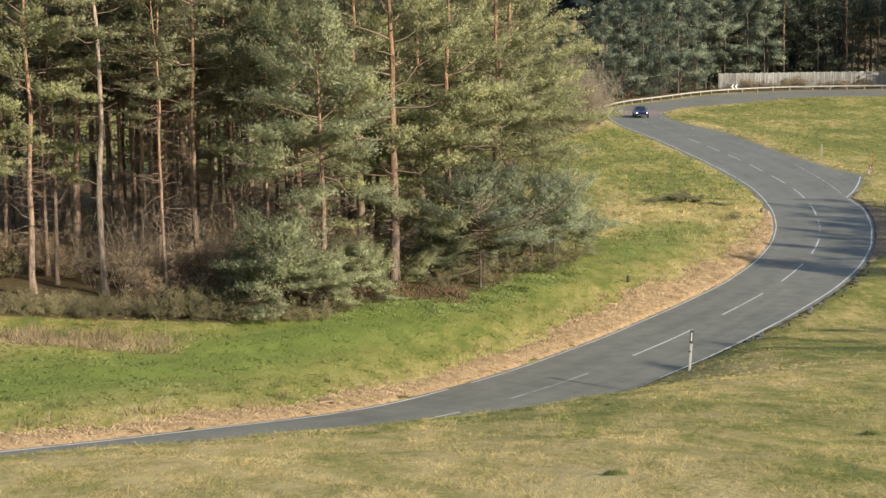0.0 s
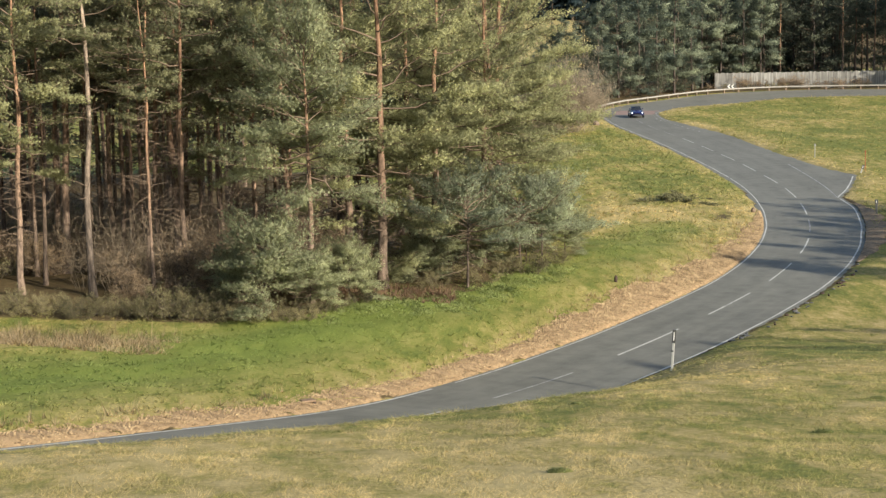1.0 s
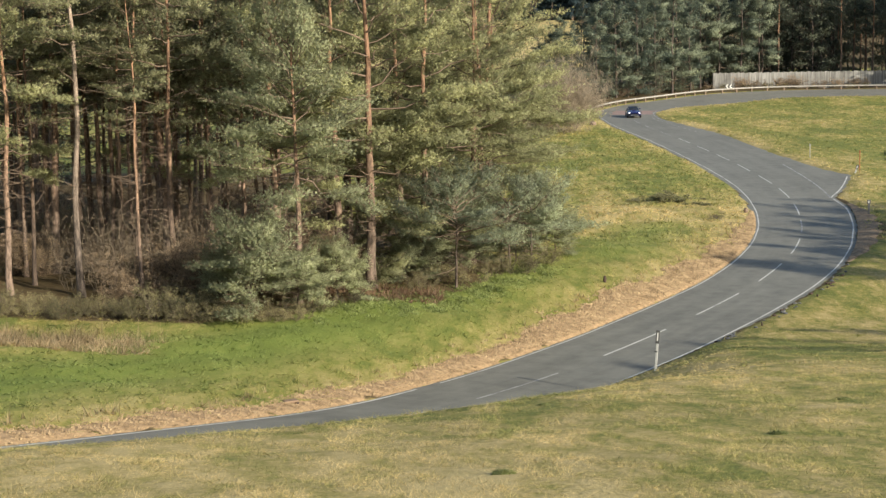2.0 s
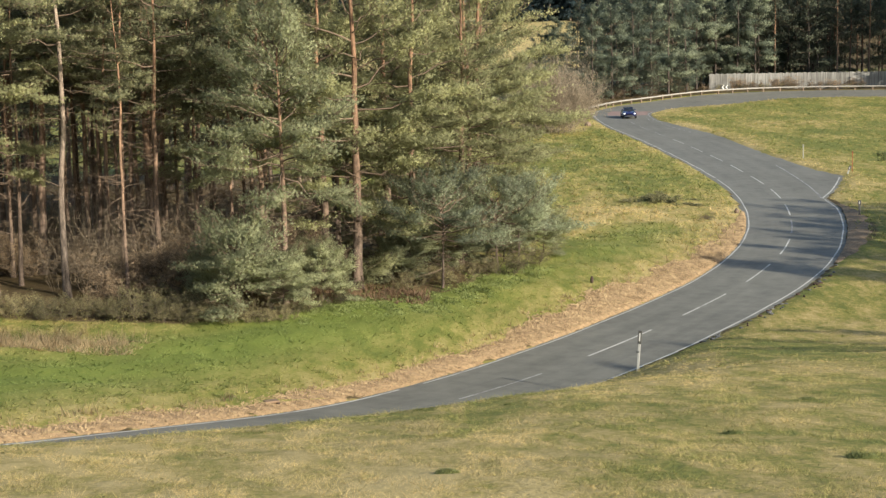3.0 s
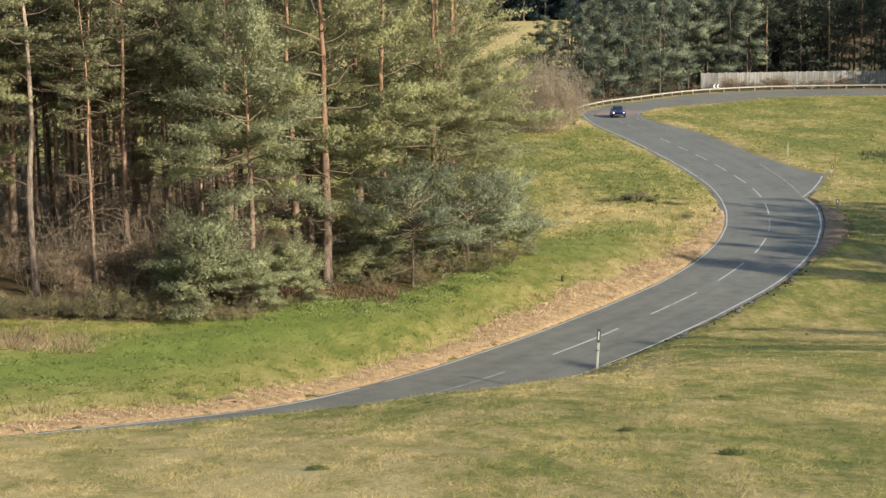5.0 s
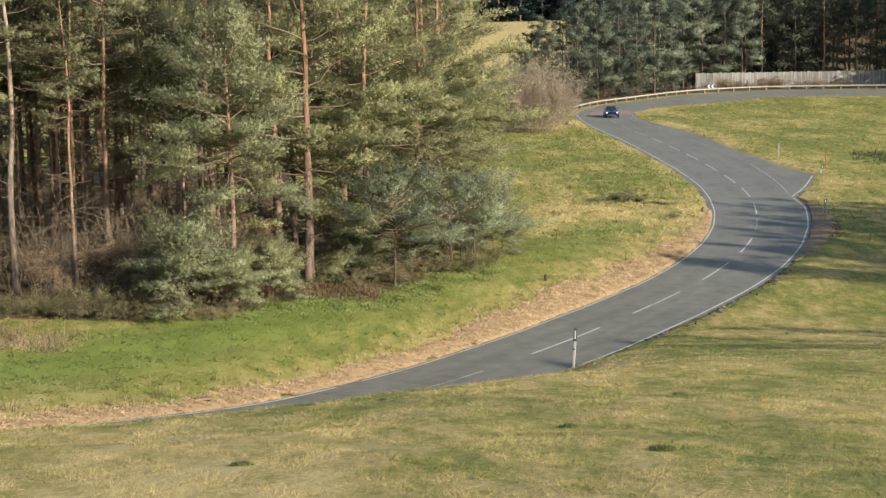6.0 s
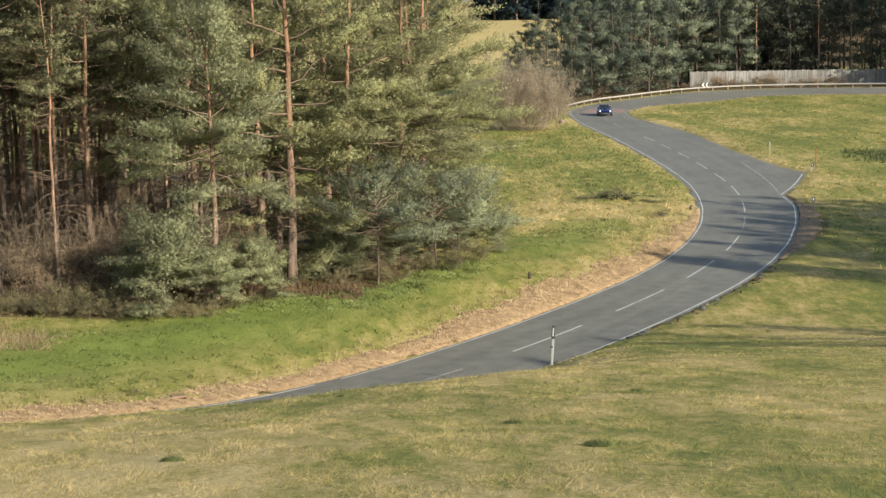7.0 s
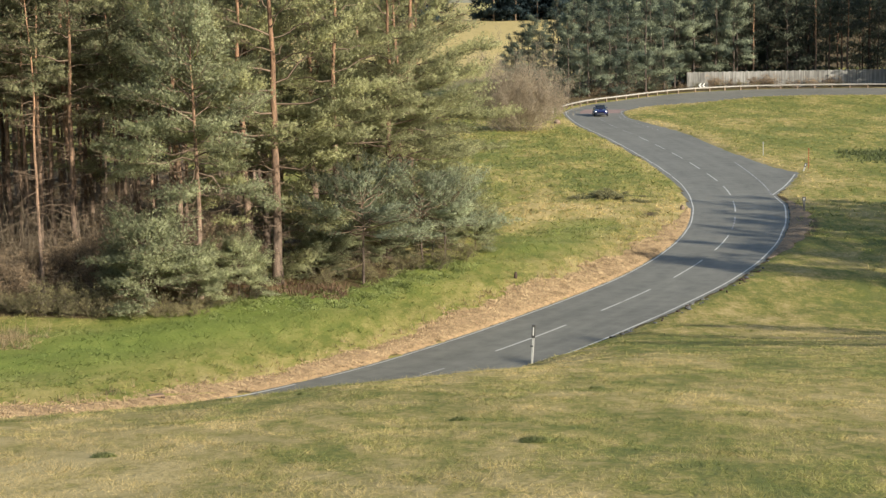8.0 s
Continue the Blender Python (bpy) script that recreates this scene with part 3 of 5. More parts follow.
def ribbon(k, o0, o1, lift, across=2):
    rows = [road_point(k, o0 + (o1 - o0) * u, lift) for u in np.linspace(0, 1, across)]
    v = np.stack(rows, 1).reshape(-1, 3)
    n = len(k)
    i, j = np.meshgrid(np.arange(n - 1), np.arange(across - 1), indexing="ij")
    a = (i * across + j).ravel()
    return v, np.c_[a, a + 1, a + across + 1, a + across]


ALL = np.arange(len(ARC))
rng = np.random.default_rng(4)
crumble = 0.06 * np.sin(ARC * 1.7) + 0.05 * np.sin(ARC * 4.1 + 1) + rng.normal(0, 0.03, len(ARC))
v, f = ribbon(ALL, np.full(len(ALL), -0.34) - np.abs(crumble), WIDE + 0.22 + crumble, 0.0, 8)
n = len(v)
lanes = -0.3 + (WIDE[:, None] + 0.5) * np.linspace(0, 1, 8)[None]
skirt = v.reshape(-1, 8, 3)[:, [0, 7]].copy()
skirt[:, :, 2] -= 0.12
vv = np.vstack([v, skirt.reshape(-1, 3)])
a = np.arange(len(ALL) - 1)
sf = [np.c_[a * 8, (a + 1) * 8, n + (a + 1) * 2, n + a * 2], np.c_[(a + 1) * 8 + 7, a * 8 + 7, n + a * 2 + 1, n + (a + 1) * 2 + 1]]
road = tagged(new("road", mesh_of("road", vv, [f] + sf, M_ASPHALT, False, {"across": np.r_[lanes.ravel(), np.tile([-0.3, 6.0], len(ALL))], "station": np.r_[np.repeat(ARC, 8), np.repeat(ARC, 2)]})), "weathered grey asphalt test track winding through grassland", "road", kind="structure")


def marking(name, k, o0, o1, mat=None, label="", wob=0.0):
    o0 = np.broadcast_to(o0, len(k)) + wob * np.sin(ARC[k] * 0.9)
    o1 = np.broadcast_to(o1, len(k)) + wob * np.sin(ARC[k] * 0.9)
    v, f = ribbon(k, o0, o1, 0.005)
    return part(name, mesh_of(name, v, f, mat or M_LINE), None, road, label)


def stretch(y0, y1):
    return ALL[(LINE[:, 1] >= y0) & (LINE[:, 1] <= y1) & (ALL < BEND + 10)]


marking("edge_line", stretch(55.0, 122), -0.03, 0.042, label="white painted outer edge line", wob=0.01)
marking("edge_line", stretch(122.4, 204), -0.04, 0.045, M_LINE, "thin weathered outer edge line", 0.02)
marking("edge_line", stretch(8, 54.3), -0.05, 0.06, M_LINE, "narrower white edge line", 0.015)
main_w = np.interp(LINE[:, 1], [0, 75, 92, 104, 109, 120, 132], [5.0, 4.9, 5.1, 5.5, 5.25, 5.7, 6.3])
k = stretch(20, 109.0)
marking("edge_line", k, main_w[k] - 0.08, main_w[k], label="white painted inner edge line", wob=0.01)
k = stretch(109.0, 132)
marking("edge_line", k, main_w[k] - 0.14, main_w[k] - 0.03, M_LINE_WORN, "faded line across the lay-by mouth")
k = stretch(109.0, 122.0)
marking("edge_line", k, WIDE[k] - 0.12, WIDE[k] - 0.02, label="white line along the lay-by end")
k = stretch(183, 205)
marking("edge_line", k, WIDE[k] - 0.16, WIDE[k] - 0.02, M_LINE_WORN, "faded edge line at the junction nose")
# centre line: 5.6 m marks every nine metres, nudged to fit the camera's view
mid_off = np.interp(LINE[:, 1], [0, 60, 78, 98, 110, 127, 136, 180], [2.5, 2.45, 2.28, 2.4, 2.62, 2.75, 2.9, 3.1])
MID = LINE + RIGHT * mid_off[:, None]
MID_ARC = np.r_[0, np.cumsum(np.linalg.norm(np.diff(MID, axis=0), axis=1))]
s0 = float(MID_ARC[np.argmin(np.hypot(MID[:, 0] - 7.0, MID[:, 1] - 59.9))])
for i in range(-5, 15):
    start = s0 + 9 * i + (0.35 if i < 4 else -0.5 if i == 4 else -1.5)
    u = np.linspace(start, start + 5.6, 9)
    if u[0] < 1 or u[-1] > MID_ARC[BEND] - 6:
        continue
    p = np.c_[np.interp(u, MID_ARC, MID[:, 0]), np.interp(u, MID_ARC, MID[:, 1])]
    r = RIGHT[np.searchsorted(MID_ARC, u).clip(1, len(ARC) - 2)]
    z = np.interp(u, MID_ARC, ROAD_Z) + 0.006
    va, vb = np.c_[p - r * 0.042, z], np.c_[p + r * 0.042, z]
    a = np.arange(8)
    worn = i in (-1, 4, 12, 13, 14)
    part("centre_line_mark", mesh_of("centre_line_mark", np.vstack([va, vb]), np.c_[a, a + 9, a + 10, a + 1], M_LINE_WORN if worn else M_LINE), None, road,
         "worn white mark" if worn else "")
# give-way dots along the junction
for i in range(12):
    y = 168 + i * 2.1
    kk = int(np.argmin(np.abs(LINE[:BEND, 1] - y)))
    c = LINE[kk] + RIGHT[kk] * (WIDE[kk] - 1.2 + 0.06 * i)
    bm = bmesh.new()
    box(bm, (c[0], c[1], ROAD_Z[kk] + 0.003), (0.12, 1.0, 0.006))
    part("junction_line_mark", bm, M_LINE_WORN, road)

# pale red surfacing where the side road joins
k = ALL[(LINE[:, 1] > 195) & (LINE[:, 1] < 203.5) & (ALL < BEND + 6)]
v, f = ribbon(k, np.full(len(k), 1.6), WIDE[k] - 0.3 + 0.3 * np.sin(ARC[k]), 0.004, 4)
part("surface_patch", mesh_of("surface_patch", v, f, plain("red_surfacing", (0.27, 0.19, 0.165), 0.85, vary=0.2, scale=0.7, coord="Object")), None, road, "pale red patch of surfacing")


# ---- wood ----
WOOD, RIM = "pines in the wood", "pines at the wood's edge"
tall = pine("pine_tree", 11, 17.5, 8.2, 3.0, 32, 0.19, M_BARK, M_NEEDLE_DIMMED, 2.5, 46, 12, 0.125, 0.018, dead=30, label="tall Scots pine with a bare trunk in the wood", group=WOOD)
tall_red = pine("pine_tree", 12, 16.5, 7.4, 2.8, 30, 0.14, M_BARK_RED, M_NEEDLE_DIMMED, 2.5, 46, 12, 0.125, 0.018, dead=28, label="tall Scots pine with reddish bare trunk", group=WOOD)
thin = pine("pine_tree", 13, 15.0, 8.0, 2.2, 22, 0.10, M_BARK_RED, M_NEEDLE_DIMMED, 2.5, 46, 12, 0.125, 0.018, dead=34, label="slender Scots pine among the wood's trunks", group=WOOD)
pale = pine("pine_tree", 14, 18.0, 9.6, 2.9, 30, 0.15, M_BARK_PALE, M_NEEDLE_DIMMED, 2.5, 46, 12, 0.125, 0.018, dead=20, label="tall Scots pine with a pale grey trunk", group=WOOD)
deep = pine("pine_tree", 19, 16.5, 6.8, 3.0, 28, 0.15, M_BARK, M_NEEDLE_DIMMED, 2.4, 28, 6, 0.2, 0.05, dead=24, fine=False, label="Scots pine deep in the shaded wood", group=WOOD)
deep_thin = pine("pine_tree", 20, 15.0, 7.0, 2.2, 22, 0.11, M_BARK_RED, M_NEEDLE_DIMMED, 2.4, 28, 6, 0.2, 0.05, dead=26, fine=False, label="slender Scots pine deep in the wood", group=WOOD)
edge = pine("pine_tree", 15, 14.5, 2.2, 3.8, 40, 0.19, M_BARK_RED, M_NEEDLE, 3.4, 72, 13, 0.115, 0.0145, dead=26, droop=-0.2, bare=0.4, label="broad Scots pine at the wood's edge", group=RIM)
edge_b = pine("pine_tree", 16, 14.5, 1.9, 4.7, 42, 0.18, M_BARK_RED, M_NEEDLE, 3.0, 66, 13, 0.115, 0.0145, dead=30, droop=-0.25, bare=0.36, shape=lambda u: 1.0 - 0.48 * u, label="spreading Scots pine with drooping limbs", group=RIM)
open_ = pine("pine_tree", 26, 15.5, 4.2, 4.2, 36, 0.215, M_BARK_RED, M_NEEDLE, 3.0, 68, 13, 0.115, 0.0145, dead=46, droop=-0.18, bare=0.42, label="thick-trunked Scots pine with broken lower limbs", group=RIM)
edge_high = pine("pine_tree", 22, 14.8, 5.0, 3.2, 38, 0.15, M_BARK_RED, M_NEEDLE, 3.4, 72, 13, 0.115, 0.0145, dead=40, droop=-0.12, bare=0.4, label="Scots pine with dead lower branches at the wood's edge", group=RIM)
dome = pine("pine_tree", 23, 10.2, 4.9, 3.0, 40, 0.14, M_BARK_RED, M_NEEDLE_YOUNG, 3.4, 76, 13, 0.115, 0.0145, dead=20, droop=-0.05, bare=0.35, puff=0.16,
            shape=lambda u: 0.42 + 0.6 * math.sqrt(max(0.0, 1 - (1.25 * u - 0.25) ** 2)), label="round-headed Scots pine standing before the wood", group=RIM)
young = pine("pine_tree", 17, 2.9, 1.0, 1.9, 50, 0.06, M_BARK_DARK, M_NEEDLE_YOUNG, 3.8, 84, 13, 0.095, 0.0125, dead=14, droop=-0.06, bare=0.3, puff=0.13,
             shape=lambda u: math.sqrt(max(0.04, 1 - u ** 2.2)), label="bushy rounded grey-green young pine", group="young pines")
low = pine("pine_tree", 18, 4.1, 2.2, 3.0, 26, 0.07, M_BARK_DARK, M_NEEDLE_BLUE, 3.2, 62, 13, 0.1, 0.0135, dead=24, droop=-0.12, bare=0.34,
           shape=lambda u: 1.0 - 0.45 * u ** 2, label="low spreading blue-green pine at the wood's edge", group="young pines")
TREES = [
    (pale, -13.2, 67.6, 20, 1.0), (tall, -15.4, 73.3, 80, 1.05), (tall_red, -15.1, 78.7, 10, 1.0), (tall_red, -13.5, 76.8, 150, 1.0), (thin, -12.9, 77.6, 50, 1.0),
    (tall, -10.4, 72.2, 210, 0.95), (tall_red, -9.6, 68.2, 300, 0.95), (edge_high, -15.9, 67.5, 0, 0.97), (thin, -10.6, 66.5, 120, 0.85), (thin, -8.2, 71.5, 200, 0.95),
    (thin, -6.7, 74.0, 40, 1.0), (tall_red, -12.0, 81.0, 70, 1.0), (tall, -17.8, 77.0, 15, 1.0), (thin, -11.4, 69.5, 15, 1.0), (thin, -14.6, 75.4, 75, 1.0), (tall_red, -11.6, 75.0, 95, 0.95), (thin, -16.6, 72.0, 95, 1.0), (tall_red, -8.6, 76.5, 35, 0.95), (thin, -9.6, 79.5, 135, 1.0), (thin, -18.9, 74.0, 35, 1.0),
    (dome, -4.4, 66.6, 0, 1.02), (edge_high, -5.6, 69.4, 140, 1.0), (edge_high, -10.3, 74.0, 30, 0.85), (open_, -1.75, 70.2, 60, 1.0), (edge, -3.2, 72.6, 130, 1.0), (edge_b, 0.6, 74.0, 200, 1.0), (edge, 2.6, 77.5, 250, 0.95), (edge_b, 3.0, 81.0, 20, 1.0),
    (edge_b, 3.9, 87.5, 100, 0.93), (open_, 3.6, 84.0, 200, 1.0), (thin, -13.0, 72.6, 10, 1.0), (thin, -12.2, 74.2, 80, 0.95), (thin, -14.0, 73.0, 200, 1.05), (tall_red, -10.9, 77.5, 20, 0.95), (thin, -8.9, 73.8, 310, 1.0), (tall_red, -16.2, 75.6, 190, 1.0), (thin, -7.6, 75.6, 110, 0.95), (tall_red, -13.9, 80.0, 260, 1.0), (thin, -15.6, 70.4, 300, 1.0), (thin, -12.3, 70.6, 33, 1.0), (tall_red, -11.2, 71.8, 255, 0.95), (thin, -9.9, 70.4, 140, 0.95), (tall_red, -13.6, 73.8, 310, 1.0), (thin, -10.2, 75.6, 15, 1.0), (tall_red, -8.0, 73.2, 120, 0.92), (thin, -11.8, 73.0, 205, 1.0), (thin, -7.3, 72.2, 66, 0.9), (edge, 1.0, 82.0, 300, 1.0), (edge, -0.6, 77.5, 40, 1.04), (edge_b, 0.8, 85.5, 160, 1.0), (young, -2.9, 66.8, 90, 0.66), (low, 1.8, 70.4, 0, 0.95), (low, 4.2, 74.5, 130, 0.8),
]
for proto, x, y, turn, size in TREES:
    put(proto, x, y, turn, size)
put(young, -5.9, 63.6, 0, 1.1, tall=0.96)
put(young, -4.3, 64.9, 200, 0.68)
for x, y, size in ((0.4, 73.0, 0.75), (2.4, 74.6, 0.8), (-0.3, 72.0, 0.5), (4.6, 78.0, 0.7), (-3.4, 70.0, 0.6), (6.6, 81.5, 0.65)):
    put(young, x, y, x * 61, size)
rng = np.random.default_rng(21)
spots = []
while len(spots) < 72:
    x, y = rng.uniform(-46, -3), rng.uniform(70, 126)
    if y < forest_edge(x) + 7 or x > wood_end(y) - 1 or x < -0.34 * y - 8:
        continue
    if all((x - a) ** 2 + (y - b) ** 2 > 4.0 for a, b in spots) and all((x - q[1]) ** 2 + (y - q[2]) ** 2 > 2.5 for q in TREES):
        spots.append((x, y))
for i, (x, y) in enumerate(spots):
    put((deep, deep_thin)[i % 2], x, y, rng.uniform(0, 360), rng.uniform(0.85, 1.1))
settle(tall, -21, 71, 40), settle(tall_red, -19.5, 82, 0), settle(thin, -7.5, 78, 0), settle(pale, -24, 80, 0)
settle(edge, -22, 66.5, 0), settle(edge_high, -21.5, 71, 0), settle(edge_b, -1.5, 90, 0), settle(open_, -4.0, 80, 0), settle(dome, -24, 69, 0), settle(young, -7.6, 66.6, 0, 0.5), settle(low, 5.2, 75.5, 210, 0.8)
settle(deep, -27, 90, 0), settle(deep_thin, -16, 95, 0)

# ---- trees beyond the bend ----
FAR = "pines beyond the bend"
far_a = pine("pine_tree", 31, 14.5, 0.8, 3.1, 22, 0.15, M_BARK_FAR, M_NEEDLE_FAR, 0.95, 95, 8, 0.2, 0.05, dead=6, droop=-0.15, bare=0.25, puff=0.26, spray=1.5, shape=lambda u: 1.0 - 0.55 * u ** 1.5, fine=False, label="distant pine with branches to the ground", group=FAR)
far_b = pine("pine_tree", 32, 15.5, 3.0, 3.2, 20, 0.16, M_BARK_FAR, M_NEEDLE_FAR, 0.95, 95, 8, 0.2, 0.05, dead=10, droop=-0.1, bare=0.25, puff=0.26, spray=1.5, fine=False, label="distant Scots pine beyond the bend", group=FAR)
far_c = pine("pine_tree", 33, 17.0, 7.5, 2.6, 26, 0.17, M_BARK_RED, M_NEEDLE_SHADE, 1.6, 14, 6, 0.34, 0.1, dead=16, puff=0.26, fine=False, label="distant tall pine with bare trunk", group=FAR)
far_d = pine("pine_tree", 34, 15.0, 0.8, 3.2, 34, 0.15, M_BARK_FAR, M_NEEDLE_SHADE, 1.5, 14, 6, 0.34, 0.1, dead=3, puff=0.26, fine=False, label="pine within the far wood, needles coloured dark for shade", group=FAR)
rng = np.random.default_rng(8)
# sunlit front ranks, lower towards the open end, then depth coloured dark for shade
FRONT = ((12.4, 226, 6.0), (14.8, 230, 9.0), (16.3, 231, 10.0), (13.6, 229, 7.6), (13.9, 225, 6.6), (15.6, 227, 8.4), (17.2, 224, 9.2), (18.9, 227, 10.6), (20.6, 224, 11.2), (23.4, 226, 12.6), (26.2, 228, 13.4), (29.0, 231, 13.0), (31.6, 233, 14.6), (34.6, 237, 12.8), (36.8, 243, 15.2), (39.6, 244, 13.6), (42.6, 244, 14.6), (45.4, 245, 12.6), (21.8, 231, 12.8), (24.8, 233, 14.0), (28.0, 237, 15.0), (33.0, 241, 15.6), (38.2, 249, 15.6), (44.2, 250, 15.4))
for i, (x, y, high) in enumerate(FRONT):
    proto, tall_ = ((far_a, 14.5), (far_b, 15.5))[i % 3 == 2]
    put(proto, x, y, i * 67, (high / tall_) ** 0.6, tall=(high / tall_) ** 0.4)
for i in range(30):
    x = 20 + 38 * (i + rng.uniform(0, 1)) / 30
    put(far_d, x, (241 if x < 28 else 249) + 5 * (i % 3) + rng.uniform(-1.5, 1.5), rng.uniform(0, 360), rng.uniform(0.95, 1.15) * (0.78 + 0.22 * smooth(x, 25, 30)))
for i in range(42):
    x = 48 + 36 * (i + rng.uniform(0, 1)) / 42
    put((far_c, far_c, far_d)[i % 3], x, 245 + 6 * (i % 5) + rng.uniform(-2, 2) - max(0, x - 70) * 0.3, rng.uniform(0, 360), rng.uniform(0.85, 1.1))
# small pines added as fill, to darken the far wood's foot
for i in range(9):
    x = 17 + 18.5 * (i + rng.uniform(0, 1)) / 9
    put(far_d, x, float(np.interp(x, [14, 20, 27, 36, 44, 54], [222, 222, 226, 235, 240, 241])) + rng.uniform(0, 4), rng.uniform(0, 360), rng.uniform(0.25, 0.42))
# pines on the sunny side of the road, whose shadows cross it
for x, y, size in ((45, 53, 0.88), (50, 57, 0.95), (55, 51, 1.0), (49, 63, 0.88), (55, 66, 1.0), (60, 71, 1.05), (38.5, 35, 0.6), (41, 37.5, 0.6), (43.5, 36, 0.62), (37, 30, 0.6), (40, 32, 0.58), (39, 26, 0.6), (48, 51, 0.88), (53, 55, 0.95), (47, 67, 0.85), (48, 71, 0.82), (51, 68, 0.9), (52, 73, 0.8), (55, 73, 0.95), (54, 80, 0.72), (50, 76, 0.65), (51, 82, 0.62), (44, 66, 0.7), (46, 69, 0.7), (45, 73, 0.7), (43, 62, 0.68), (42, 82, 0.5), (45, 85, 0.5), (40, 84, 0.48), (44, 89, 0.5), (41, 78, 0.5), (46, 79, 0.55), (38.5, 80, 0.45), 
                   (86, 221, 1.0), (92, 216, 1.0), (90, 226, 1.1), (96, 222, 1.1)):
    put(far_c, x, y, x * 37, size)
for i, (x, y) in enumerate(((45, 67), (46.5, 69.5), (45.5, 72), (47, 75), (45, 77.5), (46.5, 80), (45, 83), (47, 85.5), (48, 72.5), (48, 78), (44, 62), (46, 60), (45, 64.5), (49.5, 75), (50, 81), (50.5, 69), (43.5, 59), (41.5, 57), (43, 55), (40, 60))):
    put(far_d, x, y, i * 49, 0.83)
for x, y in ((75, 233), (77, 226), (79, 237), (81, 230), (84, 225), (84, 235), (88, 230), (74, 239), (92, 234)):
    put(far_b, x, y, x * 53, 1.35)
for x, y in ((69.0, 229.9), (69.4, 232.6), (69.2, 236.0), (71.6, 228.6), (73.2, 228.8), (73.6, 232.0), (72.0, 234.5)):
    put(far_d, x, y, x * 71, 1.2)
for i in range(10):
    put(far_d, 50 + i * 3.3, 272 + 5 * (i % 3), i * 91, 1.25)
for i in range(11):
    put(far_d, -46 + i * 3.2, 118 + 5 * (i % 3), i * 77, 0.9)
settle(far_a, 31, 240, 0), settle(far_b, 46, 246, 0), settle(far_c, 60, 250, 0), settle(far_d, 40, 256, 0)

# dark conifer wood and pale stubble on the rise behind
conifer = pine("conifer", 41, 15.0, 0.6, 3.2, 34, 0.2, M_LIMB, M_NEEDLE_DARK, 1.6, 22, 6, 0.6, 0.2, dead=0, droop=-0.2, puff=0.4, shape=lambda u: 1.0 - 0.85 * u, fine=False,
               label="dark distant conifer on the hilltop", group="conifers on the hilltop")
rng = np.random.default_rng(5)
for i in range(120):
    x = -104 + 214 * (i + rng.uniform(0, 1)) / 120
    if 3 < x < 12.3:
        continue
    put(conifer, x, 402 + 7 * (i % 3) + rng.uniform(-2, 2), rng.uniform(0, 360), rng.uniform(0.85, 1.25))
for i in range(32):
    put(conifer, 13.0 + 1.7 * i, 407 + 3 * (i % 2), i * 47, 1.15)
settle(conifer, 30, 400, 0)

# ---- undergrowth ----
bare = shrub("bare_shrub", 51, 7.2, 8.5, 90, 26, M_HAZE, plain("bare_twigs", (0.19, 0.15, 0.105), 0.9, vary=0.3), leaf=0.42, slim=0.36, blade=0.07, low_=0.3, label="leafless brown shrub at the end of the wood", category="shrub")
settle(bare, 12.1, 168, 0, 0.6, tall=1.8)
scrub = shrub("bramble_bush", 52, 2.0, 2.4, 15, 12, M_TWIGS, M_DEAD, leaf=0.28, slim=0.6, blade=0.05, label="tangled leafless brown thicket in the wood", category="bush", group="brambles")
scrub_b = shrub("bramble_bush", 53, 1.5, 2.6, 13, 15, M_BRAMBLE, M_DEAD, leaf=0.055, slim=0.6, label="low brown bramble thicket with dead leaves", category="bush", group="brambles")
rng = np.random.default_rng(6)
for i in range(26):
    x = -21 + 14.5 * (i + rng.uniform(0, 1)) / 26
    put(scrub_b, x, forest_edge(x) + rng.uniform(0.6, 2.2), rng.uniform(0, 360), rng.uniform(0.4, 0.75))
for i in range(90):
    x, y = rng.uniform(-28, -4), rng.uniform(70, 98)
    if y < forest_edge(x) + 7.5 or x > wood_end(y):
        continue
    put((scrub, scrub, scrub_b)[i % 3], x, y, rng.uniform(0, 360), rng.uniform(0.6, 1.15))
for x, y in ((-8.2, 68.2), (-6.6, 67.6), (-5.8, 69.5), (-7.6, 71.2), (-4.2, 70.8), (-9.2, 73.8)):
    put(scrub, x, y, x * 70, 1.25)
for x, y, s in ((-7.9, 62.6, 0.7), (-8.6, 63.4, 0.8), (-7.2, 64.0, 0.8), (-6.8, 62.4, 0.5), (-4.2, 63.0, 0.4), (-6.0, 62.3, 0.5), (-5.2, 62.4, 0.4), (-4.6, 62.6, 0.45), (-5.4, 63.6, 0.6), (-3.4, 65.2, 0.5), (-2.4, 66.4, 0.45), (-3.9, 64.2, 0.5), (1.2, 72.4, 0.7), (3.4, 73.4, 0.7), (2.2, 71.2, 0.7), (4.6, 74.0, 0.8), (5.8, 77.0, 0.7), (0.4, 70.6, 0.6)):
    put(scrub_b, x, y, x * 50, s)
for i in range(9):
    x = 21 + 32 * (i + rng.uniform(0, 1)) / 9
    put(scrub, x, max(224.5, 230 - 0.6 * (30 - x)) + 3.5 * smooth(x, 28, 36) + rng.uniform(0, 3), i * 83, rng.uniform(0.5, 0.9))
for i in range(7):
    put(scrub, 41.5 + i * 2.6 + rng.uniform(-0.8, 0.8), 237.2 - 0.1 * i, i * 71, rng.uniform(0.6, 0.9))
for i in range(9):
    put(scrub_b, 40 + i * 2.3 + rng.uniform(-0.8, 0.8), 236.6 - 0.25 * max(0, i - 5), i * 71, rng.uniform(0.45, 0.8))
